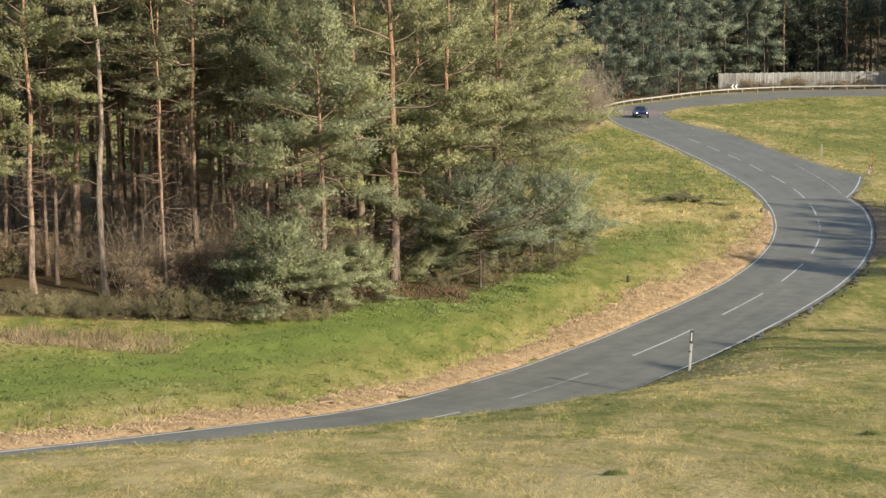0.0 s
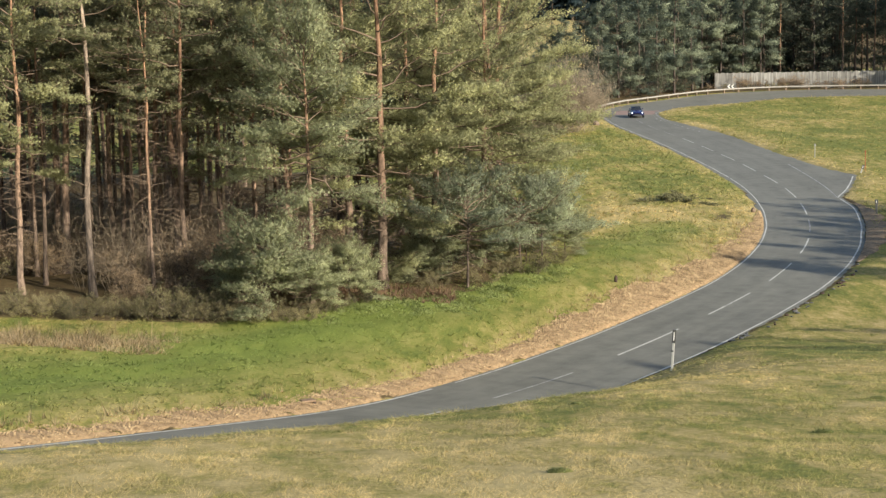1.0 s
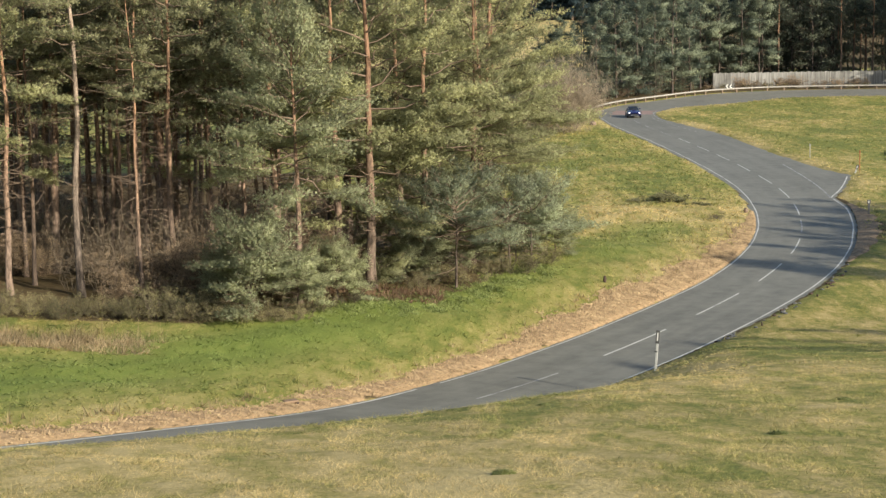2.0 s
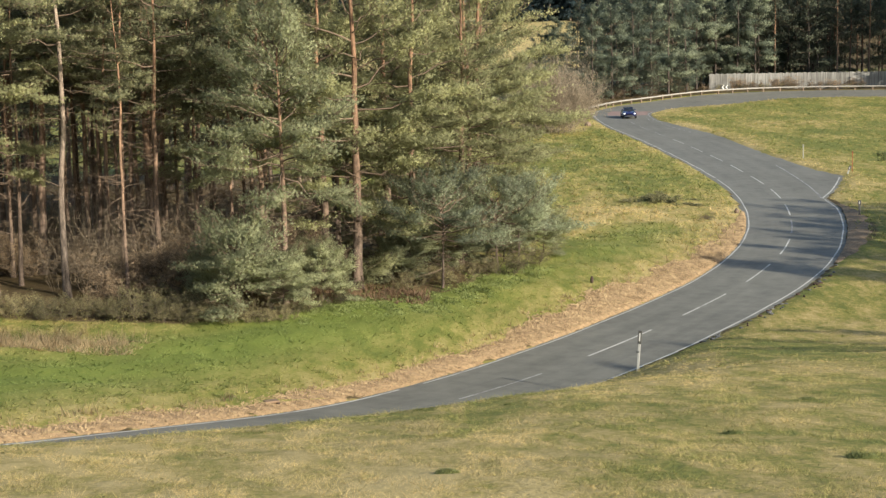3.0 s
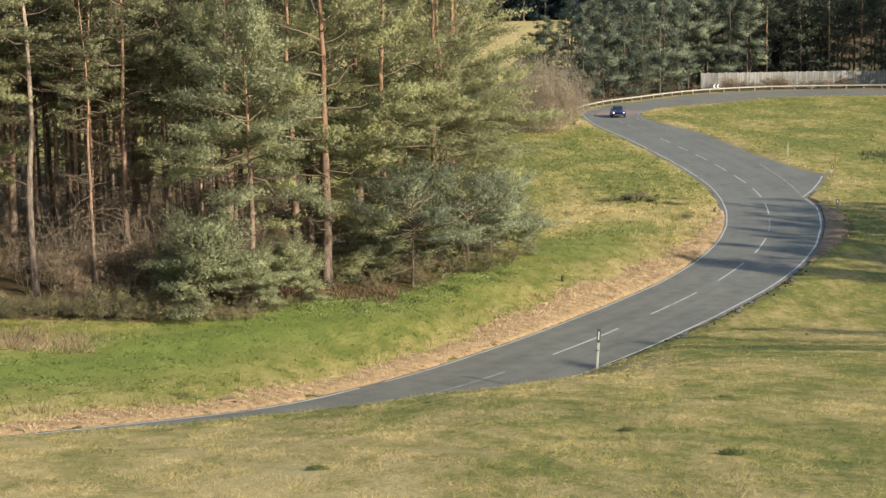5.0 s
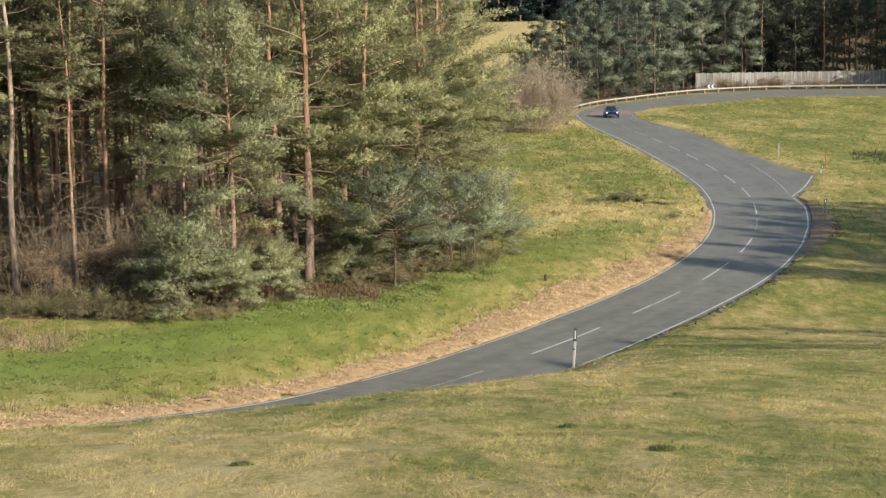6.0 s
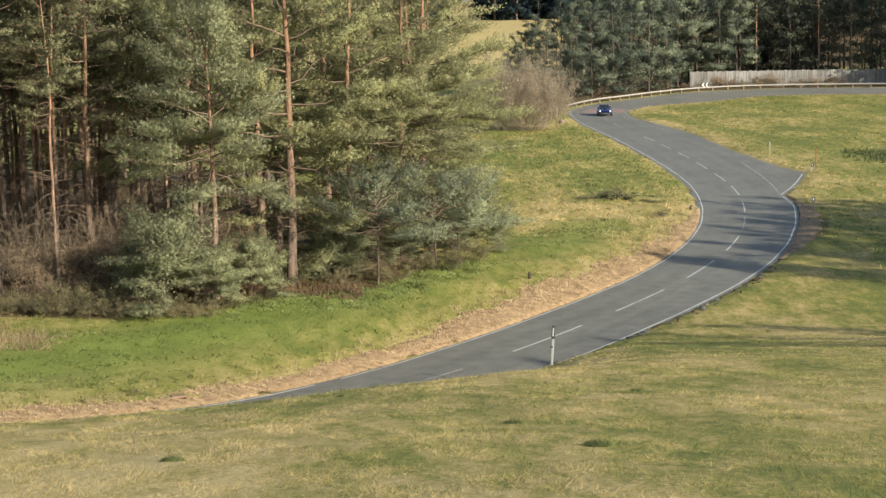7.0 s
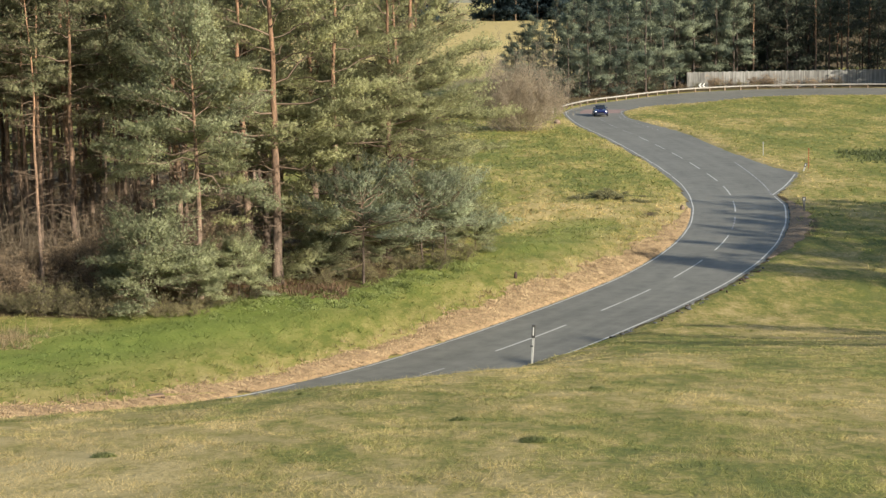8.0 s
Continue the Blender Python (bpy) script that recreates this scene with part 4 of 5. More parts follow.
hummock = shrub("low_bush", 55, 1.1, 2.6, 24, 12, M_SCRUB, M_DEAD, leaf=0.10, label="low olive bush in the slope's grass", category="bush", slim=0.6)
settle(hummock, 15.2, 105.8, 0, 1.0, tall=0.5)
for x, y, size in ((13.6, 106.6, 0.75), (16.5, 104.4, 0.7), (14.4, 108.4, 0.6), (16.9, 107.2, 0.55)):
    put(hummock, x, y, x * 80, size, tall=0.55)
sapling = shrub("sapling", 56, 3.4, 1.6, 12, 0, M_HAZE, plain("pale_sapling_bark", (0.185, 0.145, 0.098), 0.9, vary=0.3), label="bare pale saplings among the pine trunks", category="sapling", group="saplings", slim=0.4, sag=-0.1)
for i in range(15):
    x, y = -14.5 + 10.5 * (i + rng.uniform(0, 1)) / 15, rng.uniform(67.5, 75)
    put(sapling, x, y, i * 67, rng.uniform(0.7, 1.25))
settle(sapling, -12.4, 68.3, 0)
settle(scrub, -11, 66.5, 0), settle(scrub_b, -9.2, 63.2, 0)


M_RANK = foliage("rank_herbage", (0.09, 0.11, 0.045), (0.25, 0.265, 0.115), 0.3, 0.6, share=0.6)


def scatter(seed, count, x0, x1, y0, y1, keep):
    rng = np.random.default_rng(seed)
    x, y = rng.uniform(x0, x1, count), rng.uniform(y0, y1, count)
    ok = keep(x, y, rng)
    return x[ok], y[ok], rng


def sward(label, seed, count, area, keep, height, width, per, mat, kind_name="grass", spread=0.55, category="grass", flat=0.0):
    """Tufts of slim blades over a piece of ground, too many to count."""
    x, y, rng = scatter(seed, count, *area, keep)
    z = land(x, y, False)
    at = np.c_[x, y, z - 0.02]
    clump = np.sin(x * 3.1 + 1.7 * np.sin(y * 0.7)) * np.sin(y * 1.2 + 1.1 * np.sin(x * 1.3)) + 0.6 * np.sin(x * 5.3 + y * 3.1)
    h = height * rng.uniform(0.5, 1.25, len(x)) * (1 + 0.5 * clump)
    v, f, nrm = blades(rng, at, np.tile([0.0, 0.0, 1.0], (len(x), 1)), per, h, width, spread, 0.12, face=np.c_[0.12 * np.sin(x * 3), 0.12 * np.sin(y * 3) - 0.1, np.ones(len(x))], rough=0.2, flat=flat)
    v[:, :2] += rng.normal(0, 0.04, (len(v) // 3, 2)).repeat(3, 0)
    s, lu, so = zones(x, y)
    me = mesh_of(kind_name, v, f, mat, False, {"straw": np.repeat(s, per * 3), "lush": np.repeat(lu, per * 3)}, normals=nrm)
    return tagged(new(kind_name, me), label, category, kind="stuff")


def off_road(margin):
    def keep(x, y, rng):
        i, o = along(x, y)
        return (o < -margin - gravel_width(LINE[i, 1]) * rng.uniform(0.6, 1.15, len(x))) | (o > WIDE[i] + 0.35 + margin * rng.random(len(x)))
    return keep


def seen_wedge(x, y):
    return (x > -0.275 * y - 0.5) & (x < 0.262 * y + 7.0)


def near_bank(x, y, rng):
    return seen_wedge(x, y) & off_road(0.2)(x, y, rng)


sward("short rough grass on the near bank, green and straw", 61, 44000, (-7, 13, 10.5, 22), near_bank, 0.075, 0.0055, 10, M_BLADES, spread=1.2, flat=0.32)
sward("rough grass across the bank above the road", 62, 34000, (-10, 17, 22, 38), near_bank, 0.095, 0.008, 9, M_BLADES, spread=1.2, flat=0.3)
sward("rough grass along the foot of the bank", 63, 30000, (-10, 24, 38, 75), lambda x, y, r: near_bank(x, y, r) & (along(x, y)[1] > 0), 0.10, 0.02, 5, M_BLADES, spread=1.2, flat=0.3)


def verge(x, y, rng):
    i, o = along(x, y)
    return seen_wedge(x, y) & off_road(0.1)(x, y, rng) & (o < 0) & (y < forest_edge(x) + 3)


sward("green verge grass between gravel and wood", 64, 44000, (-19, 16, 36, 92), verge, 0.13, 0.022, 6, M_BLADES, spread=1.2, flat=0.5)
sward("grass on the slope beside the far road", 65, 26000, (4, 24, 86, 200), lambda x, y, r: (along(x, y)[1] < -0.6) & (x > -2), 0.22, 0.055, 4, M_BLADES, spread=1.2, flat=0.5)
sward("grass of the open field inside the bend", 66, 24000, (24, 62, 62, 222), lambda x, y, r: seen_wedge(x, y) & (along(x, y)[1] > WIDE[along(x, y)[0]] + 0.4), 0.22, 0.055, 4, M_BLADES, spread=1.2, flat=0.5)
# longer dry tussocks along the gravel
sward("dry straw tussocks along the gravel verge", 67, 9000, (-10, 18, 38, 96),
      lambda x, y, r: np.abs(-along(x, y)[1] - gravel_width(LINE[along(x, y)[0], 1]) - 0.5) < 0.7 * r.random(len(x)), 0.26, 0.025, 7, M_REED, "dry_grass", 0.5, "dry grass")
sward("pale dry reeds standing in the meadow", 68, 1500, (-16, -8.6, 55.2, 59.5), lambda x, y, r: r.random(len(x)) < np.exp(-((x + 13) / 3.4) ** 2 - ((y - 57.3) / 1.6) ** 2), 0.40, 0.018, 6, M_REED, "reeds", 0.45, "reeds")
sward("flattened dry reeds in the meadow", 69, 1500, (-15, -8, 55, 57.4), lambda x, y, r: r.random(len(x)) < np.exp(-((x + 12) / 3.0) ** 2), 0.3, 0.018, 7, M_REED, "reeds", 1.0, "reeds")
sward("rusty dead bracken under the pines", 70, 700, (-4.5, 1.2, 66.5, 70.2), lambda x, y, r: r.random(len(x)) < 0.7, 0.3, 0.05, 6, M_BRACKEN, "bracken", 0.9, "bracken")
sward("low leafy nettles at the wood's edge", 71, 26000, (-4.0, 8, 62, 76), lambda x, y, r: (np.abs(y - forest_edge(x) + 1.2) < 3.2 * r.random(len(x)) ** 0.8) & (x > -3.5), 0.11, 0.055, 6, M_HERB, "nettles", 0.9, "nettles", flat=0.5)


def litter(x, y, rng):
    i, o = along(x, y)
    return (o > WIDE[i] + 0.25) & (o < WIDE[i] + 0.4 + 2.0 * rng.random(len(x)) * np.sin(np.pi * np.clip((y - 80) / 28, 0, 1)))


sward("brown leaf litter on the inside of the bend", 75, 9000, (18, 32, 80, 108), litter, 0.07, 0.05, 4, M_LITTER, "leaf_litter", 1.0, "leaf litter", flat=0.25)
sward("rank dark green herbage in a hollow of the field", 74, 3800, (34, 46, 127, 143), lambda x, y, r: r.random(len(x)) < 1.3 * np.exp(-((x - 40) / 3.6) ** 4 - ((y - 133) / 5.5) ** 4), 0.26, 0.07, 6, M_RANK, "herbage", 0.7, "weeds")


def tussock(x, y, size, seed):
    """One dark clump of longer grass."""
    rng = np.random.default_rng(seed)
    m = 260
    a, r = rng.uniform(0, 6.28, m), size * np.sqrt(rng.random(m))
    at = np.c_[r * np.cos(a), r * np.sin(a) * 0.8, np.zeros(m)]
    way = np.c_[np.cos(a) * r / size, np.sin(a) * r / size, np.full(m, 0.9)]
    v, f, nrm = blades(rng, at, way, 4, 0.55 * size, 0.009, 0.35, face=way * [0.4, 0.4, 1])
    ob = tagged(new("grass_tussock", mesh_of("grass_tussock", v, f, M_TUSSOCK, normals=nrm)), "dark green grass tussock on the bank", "grass")
    ob.location = (x, y, land_at(x, y) - 0.01)


M_TUSSOCK = foliage("tussock_grass", (0.15, 0.17, 0.065), (0.29, 0.29, 0.115), 0.3, 2.0)
for i, (x, y, size) in enumerate(((6.44, 16.95, 0.13), (7.8, 26.2, 0.10), (3.17, 27.2, 0.08), (5.68, 20.4, 0.10), (2.2, 16.4, 0.10))):
    tussock(x, y, size, 200 + i)

# ---- gravel verge ----
k = stretch(14, 102)
g = gravel_width(LINE[k, 1]) * (1 + 0.16 * np.sin(ARC[k] * 0.8) + 0.10 * np.sin(ARC[k] * 2.3 + 1))
cols = []
for u in (0.0, 0.08, 0.25, 0.5, 0.75, 1.0):
    xy = LINE[k] - RIGHT[k] * (0.15 + (g + 0.07) * u)[:, None]
    cols.append(np.c_[xy, land(xy[:, 0], xy[:, 1], False) + 0.004 + 0.031 * min(1.0, u * 12) * (1 - u ** 4) + 0.012 * np.sin(xy[:, 0] * 3) * np.sin(xy[:, 1] * 2.6)])
v = np.stack(cols, 1).reshape(-1, 3)
i, j = np.meshgrid(np.arange(len(k) - 1), np.arange(5), indexing="ij")
a = (i * 6 + j).ravel()
M_GRAVEL = plain("tan_gravel", (0.355, 0.24, 0.126), 0.95, vary=0.55, scale=5.0, bump=0.8)
gravel_bed = tagged(new("gravel_verge", mesh_of("gravel_verge", v, np.c_[a, a + 6, a + 7, a + 1], M_GRAVEL, True)), "tan gravel verge beside the asphalt", "verge", kind="structure")


# stony strip on the inside of the bend
kr = stretch(82, 106)
wide_r = 1.2 * np.sin(np.pi * (LINE[kr, 1] - 82) / 24.2) ** 0.7 * (1 + 0.15 * np.sin(ARC[kr] * 1.9))
cols = []
for u in np.linspace(0, 1, 6):
    xy = LINE[kr] + RIGHT[kr] * (WIDE[kr] + 0.2 + wide_r * u)[:, None]
    cols.append(np.c_[xy, land(xy[:, 0], xy[:, 1], False) + 0.04 * (1 - u ** 4) + 0.012 * np.sin(xy[:, 0] * 3.4) * np.sin(xy[:, 1] * 2.9)])
v = np.stack(cols, 1).reshape(-1, 3)
i, j = np.meshgrid(np.arange(len(kr) - 1), np.arange(5), indexing="ij")
a = (i * 6 + j).ravel()
M_STONY = plain("stony_soil", (0.25, 0.18, 0.11), 0.95, vary=0.6, scale=4.0, bump=0.8)
tagged(new("gravel_verge", mesh_of("gravel_verge", v, np.c_[a, a + 1, a + 7, a + 6], M_STONY, True)), "brown stony strip on the inside of the bend", "verge", kind="structure")


def chips():
    rng = np.random.default_rng(73)
    m = 42000
    pick = rng.choice(k, m, p=(g + 0.2) / (g + 0.2).sum())
    u = rng.uniform(-0.05, 1.02, m)
    gg = np.interp(ARC[pick], ARC[k], g)
    xy = LINE[pick] + TAN[pick] * rng.uniform(-0.4, 0.4, m)[:, None] - RIGHT[pick] * (0.18 + (gg + 0.08) * u)[:, None]
    z = land(xy[:, 0], xy[:, 1], False) + np.where(u < 0.06, 0.01, 0.035)
    size = (0.010 + 0.026 * rng.random(m) ** 1.8) * (1 + 0.35 * smooth(xy[:, 1], 52, 72))
    shape = np.array([[1, 0, 0], [-0.5, 0.87, 0], [-0.5, -0.87, 0], [0.2, 0.1, 0.9], [0, 0, -0.5]], float)
    off = shape[None] * size[:, None, None] * rng.uniform(0.6, 1.4, (m, 5, 3))
    v = (np.c_[xy, z][:, None] + off).reshape(-1, 3)
    tri = np.array([[0, 1, 3], [1, 2, 3], [2, 0, 3], [1, 0, 4], [2, 1, 4], [0, 2, 4]])
    f = (np.arange(m)[:, None, None] * 5 + tri[None]).reshape(-1, 3)
    mat = foliage("gravel_chips", (0.15, 0.102, 0.053), (0.65, 0.49, 0.275), 0.0, 2.4)
    tagged(new("gravel", mesh_of("gravel", v, f, mat)), "loose tan gravel chips beside the road", "gravel", kind="stuff")


chips()


# ---- posts and signs ----
M_WHITE = plain("white_plastic", (0.74, 0.74, 0.70), 0.45, vary=0.12, scale=6)
M_DARKGREY = plain("dark_reflector", (0.085, 0.085, 0.08), 0.4, vary=0.3, scale=8)
M_GREYPOST = plain("grey_post", (0.15, 0.15, 0.138), 0.6, vary=0.3, scale=6)
M_PALEGREY = plain("pale_grey_plastic", (0.45, 0.45, 0.42), 0.5, vary=0.2, scale=6)
M_ORANGE = plain("orange_plastic", (0.42, 0.12, 0.06), 0.5, vary=0.2, scale=6)
M_STEEL = plain("galvanised_steel", (0.31, 0.295, 0.265), 0.7, 0.1, vary=0.2, scale=2)
M_PEAT = plain("dark_earthy_stone", (0.06, 0.04, 0.03), 0.95, vary=0.4, scale=6)
M_SANDSTONE = plain("tan_stone", (0.24, 0.165, 0.105), 0.95, vary=0.4, scale=6)
M_TIMBER = plain("weathered_timber", (0.19, 0.14, 0.10), 0.9, vary=0.35, scale=4)


def marker_post(x, y, high, wide, colour, cap, label, lean=(0, 0), cap_h=0.22, base=None):
    post = thing("marker_post", (x, y, land_at(x, y) if base is None else base), label, "marker post", turn=-20)
    tilt = Matrix.Rotation(radians(lean[0]), 4, "Y") @ Matrix.Rotation(radians(lean[1]), 4, "X")
    bm = bmesh.new()
    box(bm, tilt @ Vector((0, 0, (high - cap_h) / 2 - 0.1)), (wide, wide * 0.55, high - cap_h + 0.2), 0.012, tilt)
    part("post", bm, colour, post)
    bm = bmesh.new()
    box(bm, tilt @ Vector((0, 0, high - cap_h / 2)), (wide * 1.55, wide * 0.9, cap_h), 0.012, tilt)
    part("band", bm, cap, post, "dark band" if cap is M_DARKGREY else "")
    bm = bmesh.new()
    box(bm, tilt @ Vector((0, -wide * 0.38, high - cap_h * 0.5)), (wide * 0.5, 0.02, cap_h * 0.62), 0.004, tilt)
    part("reflector", bm, M_WHITE if cap is M_DARKGREY else cap, post, "small pale reflector")
    return post


near_post = marker_post(7.95, 52.3, 1.3, 0.075, M_PALEGREY, M_DARKGREY, "white roadside marker post with dark reflector head", (4.0, 0), 0.42)
bm = bmesh.new()
box(bm, (0.015, 0, 0.62), (0.09, 0.06, 0.05), 0.006)
part("strap", bm, M_DARKGREY, near_post, "thin dark strap")
marker_post(30.1, 136.0, 1.1, 0.06, M_PALEGREY, M_PALEGREY, "plain white marker post in the field grass")
marker_post(31.3, 124.4, 1.5, 0.048, M_ORANGE, M_ORANGE, "orange snow pole by the lay-by corner")
marker_post(25.75, 98.6, 0.85, 0.12, M_GREYPOST, M_DARKGREY, "short grey post beside the bend", (0, 0), 0.25)
marker_post(30.7, 123.2, 0.6, 0.11, M_PALEGREY, M_DARKGREY, "leaning black and white stub post", (18, 0), 0.3)


def sign_post(x, y):
    s = thing("sign_post", (x, y, land_at(x, y)), "thin white post with a small dark plate", "sign")
    bm = bmesh.new()
    rod(bm, (0, 0, -0.2), (0, 0, 1.0), 0.05, sides=8)
    part("post", bm, M_WHITE, s)
    bm = bmesh.new()
    box(bm, (0, 0, 1.15), (0.55, 0.05, 0.3), 0.01)
    part("plate", bm, M_DARKGREY, s)
    return s


sign_post(16.9, 194.5)


def stone(name, x, y, size, mat, label, seed):
    rng = np.random.default_rng(seed)
    bm = bmesh.new()
    bmesh.ops.create_icosphere(bm, subdivisions=2, radius=0.5)
    for w in bm.verts:
        w.co *= 1 + rng.normal(0, 0.07)
        w.co = Vector((w.co.x * size[0], w.co.y * size[1], w.co.z * size[2]))
    me = bpy.data.meshes.new(name)
    bm.to_mesh(me)
    bm.free()
    me.materials.append(mat)
    ob = tagged(new(name, me), label, "stone")
    ob.location = (x, y, land_at(x, y) + size[2] * 0.25)
    return ob


def drain(x, y):
    """A small open drain head: slab, two cheeks and a dark mouth."""
    d = thing("drain_inlet", (x, y, land_at(x, y) - 0.16), "small dark stone drain inlet in the gravel", "drain", turn=28)
    for name, c, s in (("slab", (0, 0, 0.24), (0.42, 0.3, 0.06)), ("cheek", (-0.18, 0, 0.09), (0.08, 0.3, 0.24)), ("cheek", (0.18, 0, 0.09), (0.08, 0.3, 0.24)), ("back", (0, 0.10, 0.09), (0.3, 0.06, 0.24))):
        bm = bmesh.new()
        box(bm, c, s, 0.012)
        part(name, bm, M_SANDSTONE if name == "slab" else M_PEAT, d)
    return d


drain(-3.1, 48.85)
stone("stone", 19.1, 101.2, (0.3, 0.3, 0.4), M_TIMBER, "dark stone at the road's outer edge", 3)
stone("stump", 8.2, 72.8, (0.16, 0.16, 0.4), M_PEAT, "small dark rotten stump at the gravel's edge", 5)
stone("stone", 16.3, 177.5, (0.7, 0.6, 0.6), M_TIMBER, "dark boulder in the grass near the barrier", 4)
rng = np.random.default_rng(77)
for i in range(44):
    kk = int(np.argmin(np.abs(LINE[:BEND, 1] - (64 + 18 * rng.random() ** 1.4))))
    c = LINE[kk] + TAN[kk] * rng.uniform(-0.4, 0.4) + RIGHT[kk] * (WIDE[kk] + rng.uniform(0.3, 0.85))
    stone("stone", c[0], c[1], tuple(rng.uniform(0.07, 0.24, 3) * (1, 1, 0.5)), M_DARKGREY if i % 3 else M_PEAT, "dark broken stone along the asphalt's edge", 100 + i)


# ---- barrier ----
def barrier():
    b = thing("crash_barrier", (20, 206, 0), "weathered steel crash barrier round the outer bend", "crash barrier")
    sel = ALL[(LINE[:, 1] > 198.5) | (ALL > BEND)]
    prof = [(0.0, 0.42), (0.06, 0.45), (0.06, 0.48), (0.0, 0.52), (0.06, 0.56), (0.06, 0.59), (0.0, 0.62), (-0.02, 0.52)]
    rows = []
    for o, h in prof:
        p = road_point(sel, np.full(len(sel), -0.7 + o))
        p[:, 2] = ROAD_Z[sel] + h
        rows.append(p)
    v = np.stack(rows, 1).reshape(-1, 3) - np.array([20, 206, 0])
    m = len(prof)
    i, j = np.meshgrid(np.arange(len(sel) - 1), np.arange(m), indexing="ij")
    a, c = (i * m + j).ravel(), (i * m + (j + 1) % m).ravel()
    part("rail", mesh_of("rail", v, np.c_[a, c, c + m, a + m], M_STEEL, True), None, b)
    bm = bmesh.new()
    box(bm, (0, 0, 0.2), (0.2, 0.16, 0.9), 0.01)
    me = bpy.data.meshes.new("barrier_post")
    bm.to_mesh(me)
    bm.free()
    me.materials.append(M_TIMBER)
    for s in np.arange(ARC[sel[0]] + 0.6, ARC[sel[-1]] - 1, 2.4):
        q = int(np.argmin(np.abs(ARC - s)))
        p = LINE[q] - RIGHT[q] * 0.82
        o = part("post", me, None, b)
        o.matrix_basis = pose(p[0] - 20, p[1] - 206, ROAD_Z[q] + 0.02, 0, 0, math.degrees(math.atan2(TAN[q][1], TAN[q][0])))
    return b


barrier()


# ---- fence ----
def silvered():
    """Old upright boards: each its own grey, streaked along the grain."""
    m, n, l, b = nodes_of("silvered_boards")
    tc = n.new("ShaderNodeTexCoord").outputs["Object"]
    info = n.new("ShaderNodeObjectInfo").outputs["Random"]
    mp = n.new("ShaderNodeMapping")
    mp.inputs["Scale"].default_value = (1.0, 0.0, 0.05)
    l.new(tc, mp.inputs["Vector"])
    sh = n.new("ShaderNodeVectorMath")
    l.new(mp.outputs[0], sh.inputs[0])
    off = n.new("ShaderNodeCombineXYZ")
    l.new(mathn(n, l, "MULTIPLY", info, 50.0), off.inputs[0])
    l.new(off.outputs[0], sh.inputs[1])
    board, stain = noise_at(n, l, sh.outputs[0], 5.5, 2, 0.6), noise_at(n, l, tc, 1.1, 4)
    f = mathn(n, l, "ADD", mathn(n, l, "MULTIPLY", board, 0.7), mathn(n, l, "MULTIPLY", stain, 0.2))
    f = mathn(n, l, "ADD", f, mathn(n, l, "MULTIPLY", info, 0.12))
    r = ramp(n, [(0.34, (0.12, 0.117, 0.106)), (0.52, (0.235, 0.232, 0.215)), (0.68, (0.38, 0.375, 0.345))])
    l.new(f, r.inputs[0])
    l.new(r.outputs[0], b.inputs["Base Color"])
    b.inputs["Roughness"].default_value = 0.85
    return m


M_BOARD = silvered()


def fence():
    """Tall close-boarded fence: posts and panels of upright boards."""
    fnc = thing("board_fence", (38.0, 238.5, 0.55), "tall silvered close-boarded fence behind the barrier", "fence")
    rng = np.random.default_rng(81)
    bm = bmesh.new()
    prof = []
    for i in range(16):
        lift, top = rng.uniform(-0.02, 0.0), 2.3 + rng.uniform(-0.06, 0.06)
        prof += [(i * 0.15 + 0.004, 0.02, top - 0.03), (i * 0.15 + 0.008, lift, top), (i * 0.15 + 0.142, lift, top), (i * 0.15 + 0.146, 0.02, top - 0.03)]
    lo, hi = [bm.verts.new((a, b, 0)) for a, b, c in prof], [bm.verts.new(p) for p in prof]
    lo2, hi2 = [bm.verts.new((a, 0.05, 0)) for a, b, c in prof], [bm.verts.new((a, 0.05, c)) for a, b, c in prof]
    for i in range(len(prof) - 1):
        for q in ((lo, hi), (hi, hi2), (hi2, lo2), (lo2, lo)):
            bm.faces.new((q[0][i], q[0][i + 1], q[1][i + 1], q[1][i]))
    bm.faces.new((lo[0], hi[0], hi2[0], lo2[0])), bm.faces.new((lo2[-1], hi2[-1], hi[-1], lo[-1]))
    bmesh.ops.recalc_face_normals(bm, faces=bm.faces)
    panel = bpy.data.meshes.new("panel")
    bm.to_mesh(panel)
    bm.free()
    panel.materials.append(M_BOARD)
    bm = bmesh.new()
    box(bm, (0, 0, 1.15), (0.16, 0.16, 2.35), 0.015)
    post = bpy.data.meshes.new("post")
    bm.to_mesh(post)
    bm.free()
    post.materials.append(M_BOARD)
    x, y = 0.0, 0.0
    for i in range(24):
        turn = -1.0 - 0.35 * max(0, i - 7)
        p = part("panel", panel, None, fnc)
        p.matrix_basis = pose(x, y, 0, 0, 0, turn)
        o = part("post", post, None, fnc)
        o.matrix_basis = pose(x, y + 0.06, 0, 0, 0, turn)
        x, y = x + 2.42 * math.cos(radians(turn)), y + 2.42 * math.sin(radians(turn))
    return fnc


fence()


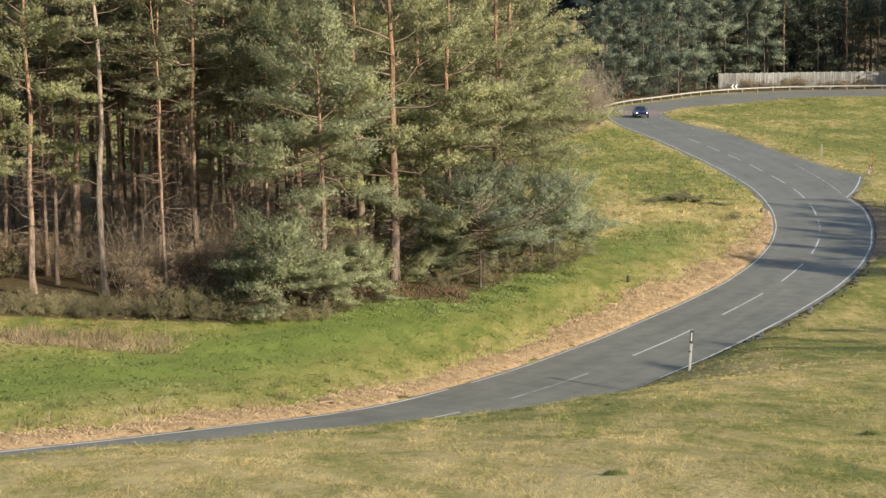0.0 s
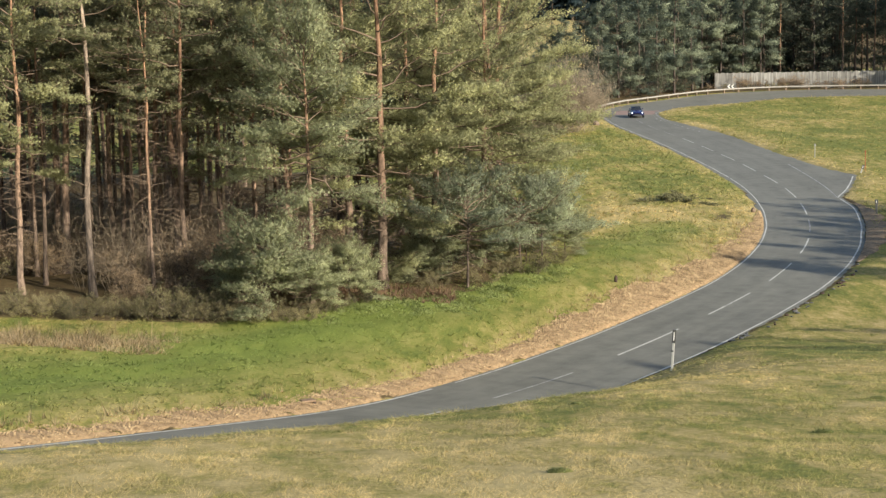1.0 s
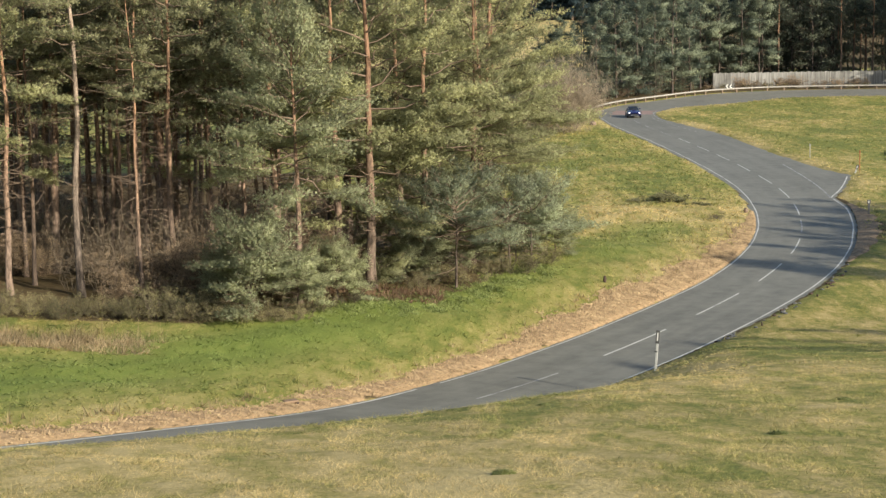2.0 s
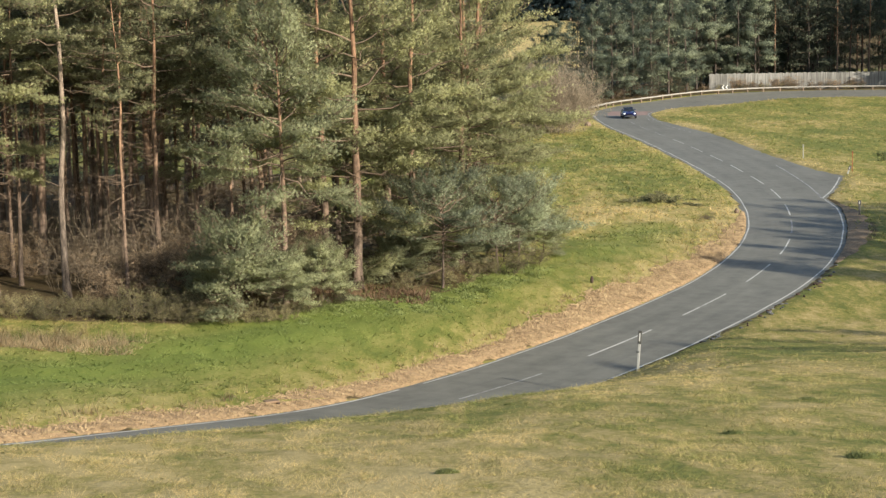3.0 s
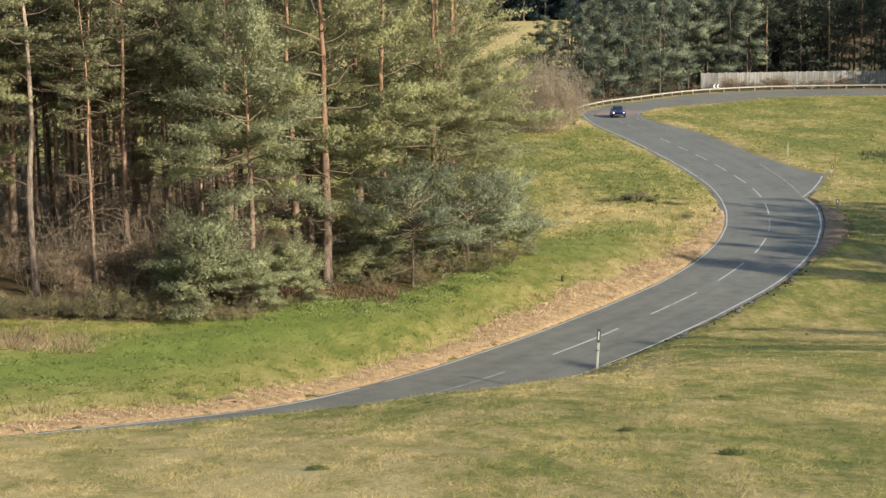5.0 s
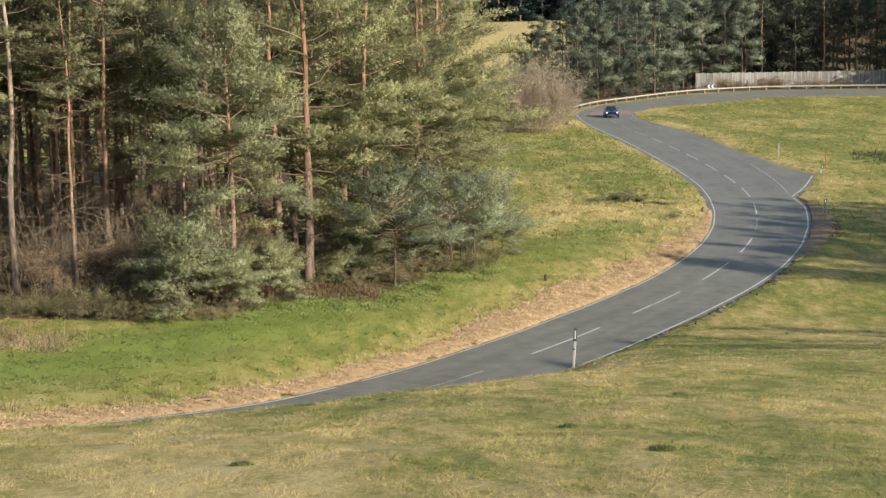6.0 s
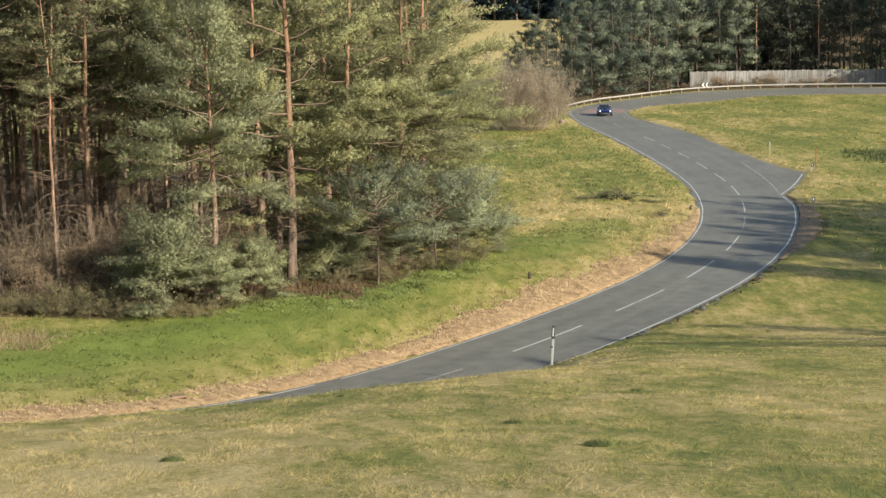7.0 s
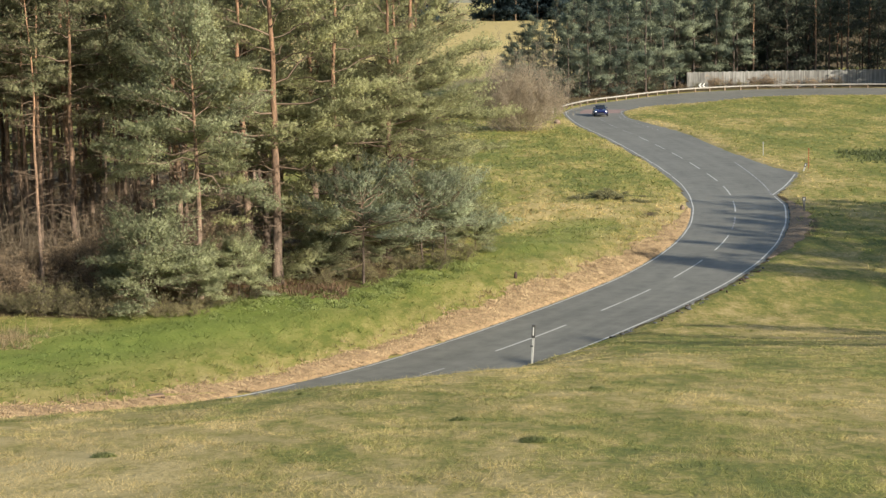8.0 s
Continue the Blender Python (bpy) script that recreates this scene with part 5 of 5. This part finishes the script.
def chevron(x, y, z):
    s = thing("chevron_sign", (x, y, z), "black and white chevron board at the bend", "sign")
    s.matrix_basis = s.matrix_basis @ Matrix.Diagonal((0.62, 0.75, 0.78, 1))
    bm = bmesh.new()
    box(bm, (0, 0, 1.25), (1.7, 0.04, 0.75), 0.01)
    part("board", bm, M_DARKGREY, s)
    for x0 in (-0.38, 0.42):
        bm = bmesh.new()
        pts = [(-0.30, 0), (0.05, 0.33), (0.33, 0.33), (-0.02, 0), (0.33, -0.33), (0.05, -0.33)]
        lo = [bm.verts.new((x0 + a, -0.045, 1.25 + c)) for a, c in pts]
        hi = [bm.verts.new((x0 + a, -0.025, 1.25 + c)) for a, c in pts]
        bm.faces.new(lo), bm.faces.new(hi[::-1])
        for q in range(6):
            bm.faces.new((lo[q], hi[q], hi[(q + 1) % 6], lo[(q + 1) % 6]))
        bmesh.ops.recalc_face_normals(bm, faces=bm.faces)
        part("chevron", bm, M_WHITE, s)
    for x0 in (-0.6, 0.6):
        bm = bmesh.new()
        rod(bm, (x0, 0.06, -0.5), (x0, 0.06, 1.6), 0.04, sides=8)
        part("leg", bm, M_GREYPOST, s)
    return s


chevron(39.0, 231.6, 0.35)


# ---- car ----
def loft(rings):
    """A closed skin through rings of equal length."""
    m = len(rings[0])
    v = np.vstack(rings)
    i, j = np.meshgrid(np.arange(len(rings) - 1), np.arange(m), indexing="ij")
    a, b = (i * m + j).ravel(), (i * m + (j + 1) % m).ravel()
    return v, [np.c_[a, a + m, b + m, b], np.arange(m)[None, ::-1], (np.arange(m) + (len(rings) - 1) * m)[None]]


def hoop(y, half, z0, z1, round_=2.6, m=20):
    t = np.linspace(0, 2 * np.pi, m, endpoint=False)
    c, s = np.cos(t), np.sin(t)
    x = half * np.sign(c) * np.abs(c) ** (2 / round_)
    z = (z0 + z1) / 2 + (z1 - z0) / 2 * np.sign(s) * np.abs(s) ** (2 / round_)
    return np.c_[x, np.full(m, y), z]


def car(x, y, z, turn):
    """A low two-seat coupe with a long bonnet; its nose points to -y."""
    c = thing("car", (x, y, z), "small dark blue sports coupe with lit headlamps on the road", "car", turn=turn)
    blue = plain("dark_blue_paint", (0.010, 0.012, 0.085), 0.25, vary=0.1, scale=1, bump=0, coat=1.0)
    glass, gn, gl, gb = nodes_of("car_glass")
    gb.inputs["Base Color"].default_value, gb.inputs["Roughness"].default_value = (0.02, 0.025, 0.03, 1), 0.08
    chrome = plain("chrome", (0.7, 0.7, 0.7), 0.15, 1.0, vary=0.05, bump=0)
    rubber = plain("tyre_rubber", (0.025, 0.025, 0.025), 0.85)
    lamp, ln_, ll, lb = nodes_of("headlamp_glass")
    lb.inputs["Base Color"].default_value = (0.9, 0.9, 0.85, 1)
    lb.inputs["Emission Color"].default_value, lb.inputs["Emission Strength"].default_value = (1, 0.97, 0.9, 1), 1.4
    st = [(-1.95, 0.42, 0.34, 0.52), (-1.88, 0.60, 0.26, 0.60), (-1.6, 0.74, 0.2, 0.68), (-1.2, 0.79, 0.18, 0.76), (-0.6, 0.78, 0.17, 0.82), (0.1, 0.77, 0.17, 0.83), (0.8, 0.79, 0.17, 0.85), (1.3, 0.80, 0.19, 0.84),
          (1.7, 0.74, 0.26, 0.78), (1.9, 0.64, 0.34, 0.70), (1.95, 0.5, 0.4, 0.62)]
    v, f = loft([hoop(a, h, z0, z1, 3.2) for a, h, z0, z1 in st])
    body = part("body", mesh_of("body", v, f, blue, True), None, c)
    v, f = loft([hoop(a, h, 0.6, z1, 2.8) for a, h, z1 in ((-0.55, 0.62, 0.80), (-0.35, 0.62, 0.92), (0.0, 0.58, 1.10), (0.2, 0.565, 1.15), (0.6, 0.56, 1.155), (0.95, 0.56, 1.10), (1.35, 0.58, 0.95), (1.6, 0.6, 0.8))])
    part("cabin_glass", mesh_of("cabin_glass", v, f, glass, True), None, c, "dark tinted windows")
    v, f = loft([hoop(a, h, z1 - 0.03, z1 + 0.015, 3) for a, h, z1 in ((0.08, 0.50, 1.125), (0.2, 0.53, 1.15), (0.6, 0.54, 1.158), (0.95, 0.53, 1.11), (1.2, 0.54, 1.02))])
    part("roof", mesh_of("roof", v, f, blue, True), None, c)
    bm = bmesh.new()
    box(bm, (0, -1.0, 0.80), (0.36, 0.5, 0.07), 0.03)
    part("bonnet_scoop", bm, blue, c)
    bm = bmesh.new()
    box(bm, (0, -1.93, 0.38), (0.72, 0.08, 0.14), 0.03)
    part("grille", bm, rubber, c, "black grille")
    bm = bmesh.new()
    box(bm, (0, -1.95, 0.30), (1.0, 0.06, 0.05), 0.015)
    part("bumper", bm, chrome, c)
    bm = bmesh.new()
    box(bm, (0, 1.95, 0.42), (1.1, 0.06, 0.07), 0.02)
    part("bumper", bm, chrome, c)
    for sx in (-1, 1):
        bm = bmesh.new()
        bmesh.ops.create_uvsphere(bm, u_segments=14, v_segments=8, radius=0.085)
        bmesh.ops.transform(bm, matrix=Matrix.Translation((0.55 * sx, -1.83, 0.56)) @ Matrix.Diagonal((1, 0.6, 0.85, 1)), verts=bm.verts)
        part("headlight", bm, lamp, c, "lit white headlamp")
        bm = bmesh.new()
        box(bm, (0.52 * sx, 1.90, 0.6), (0.22, 0.06, 0.1), 0.02)
        part("tail_light", bm, plain("red_lens", (0.35, 0.01, 0.01), 0.3, bump=0), c)
        bm = bmesh.new()
        box(bm, (0.70 * sx, -0.25, 0.93), (0.16, 0.08, 0.1), 0.03)
        part("mirror", bm, blue, c)
        for wy in (-1.22, 1.2):
            bm = bmesh.new()
            rod(bm, (0.62 * sx, wy, 0.31), (0.80 * sx, wy, 0.31), 0.31, sides=24)
            bmesh.ops.bevel(bm, geom=[e for e in bm.edges if abs(e.verts[0].co.x - e.verts[1].co.x) < 1e-4], offset=0.03, segments=2, affect="EDGES")
            wheel = part("wheel", bm, rubber, c, "black tyre")
            bm = bmesh.new()
            rod(bm, (0.77 * sx, wy, 0.31), (0.815 * sx, wy, 0.31), 0.2, 0.17, sides=20)
            part("rim", bm, chrome, wheel, "bright alloy rim")
    bm = bmesh.new()
    box(bm, (0, -0.43, 0.86), (0.8, 0.03, 0.02), 0.006, Matrix.Rotation(0.4, 4, "X"))
    part("wiper", bm, rubber, c)
    return c


kk = int(np.argmin(np.abs(LINE[:BEND, 1] - 191.5)))
car(21.95, 191.5, ROAD_Z[kk] + 0.005, -2)
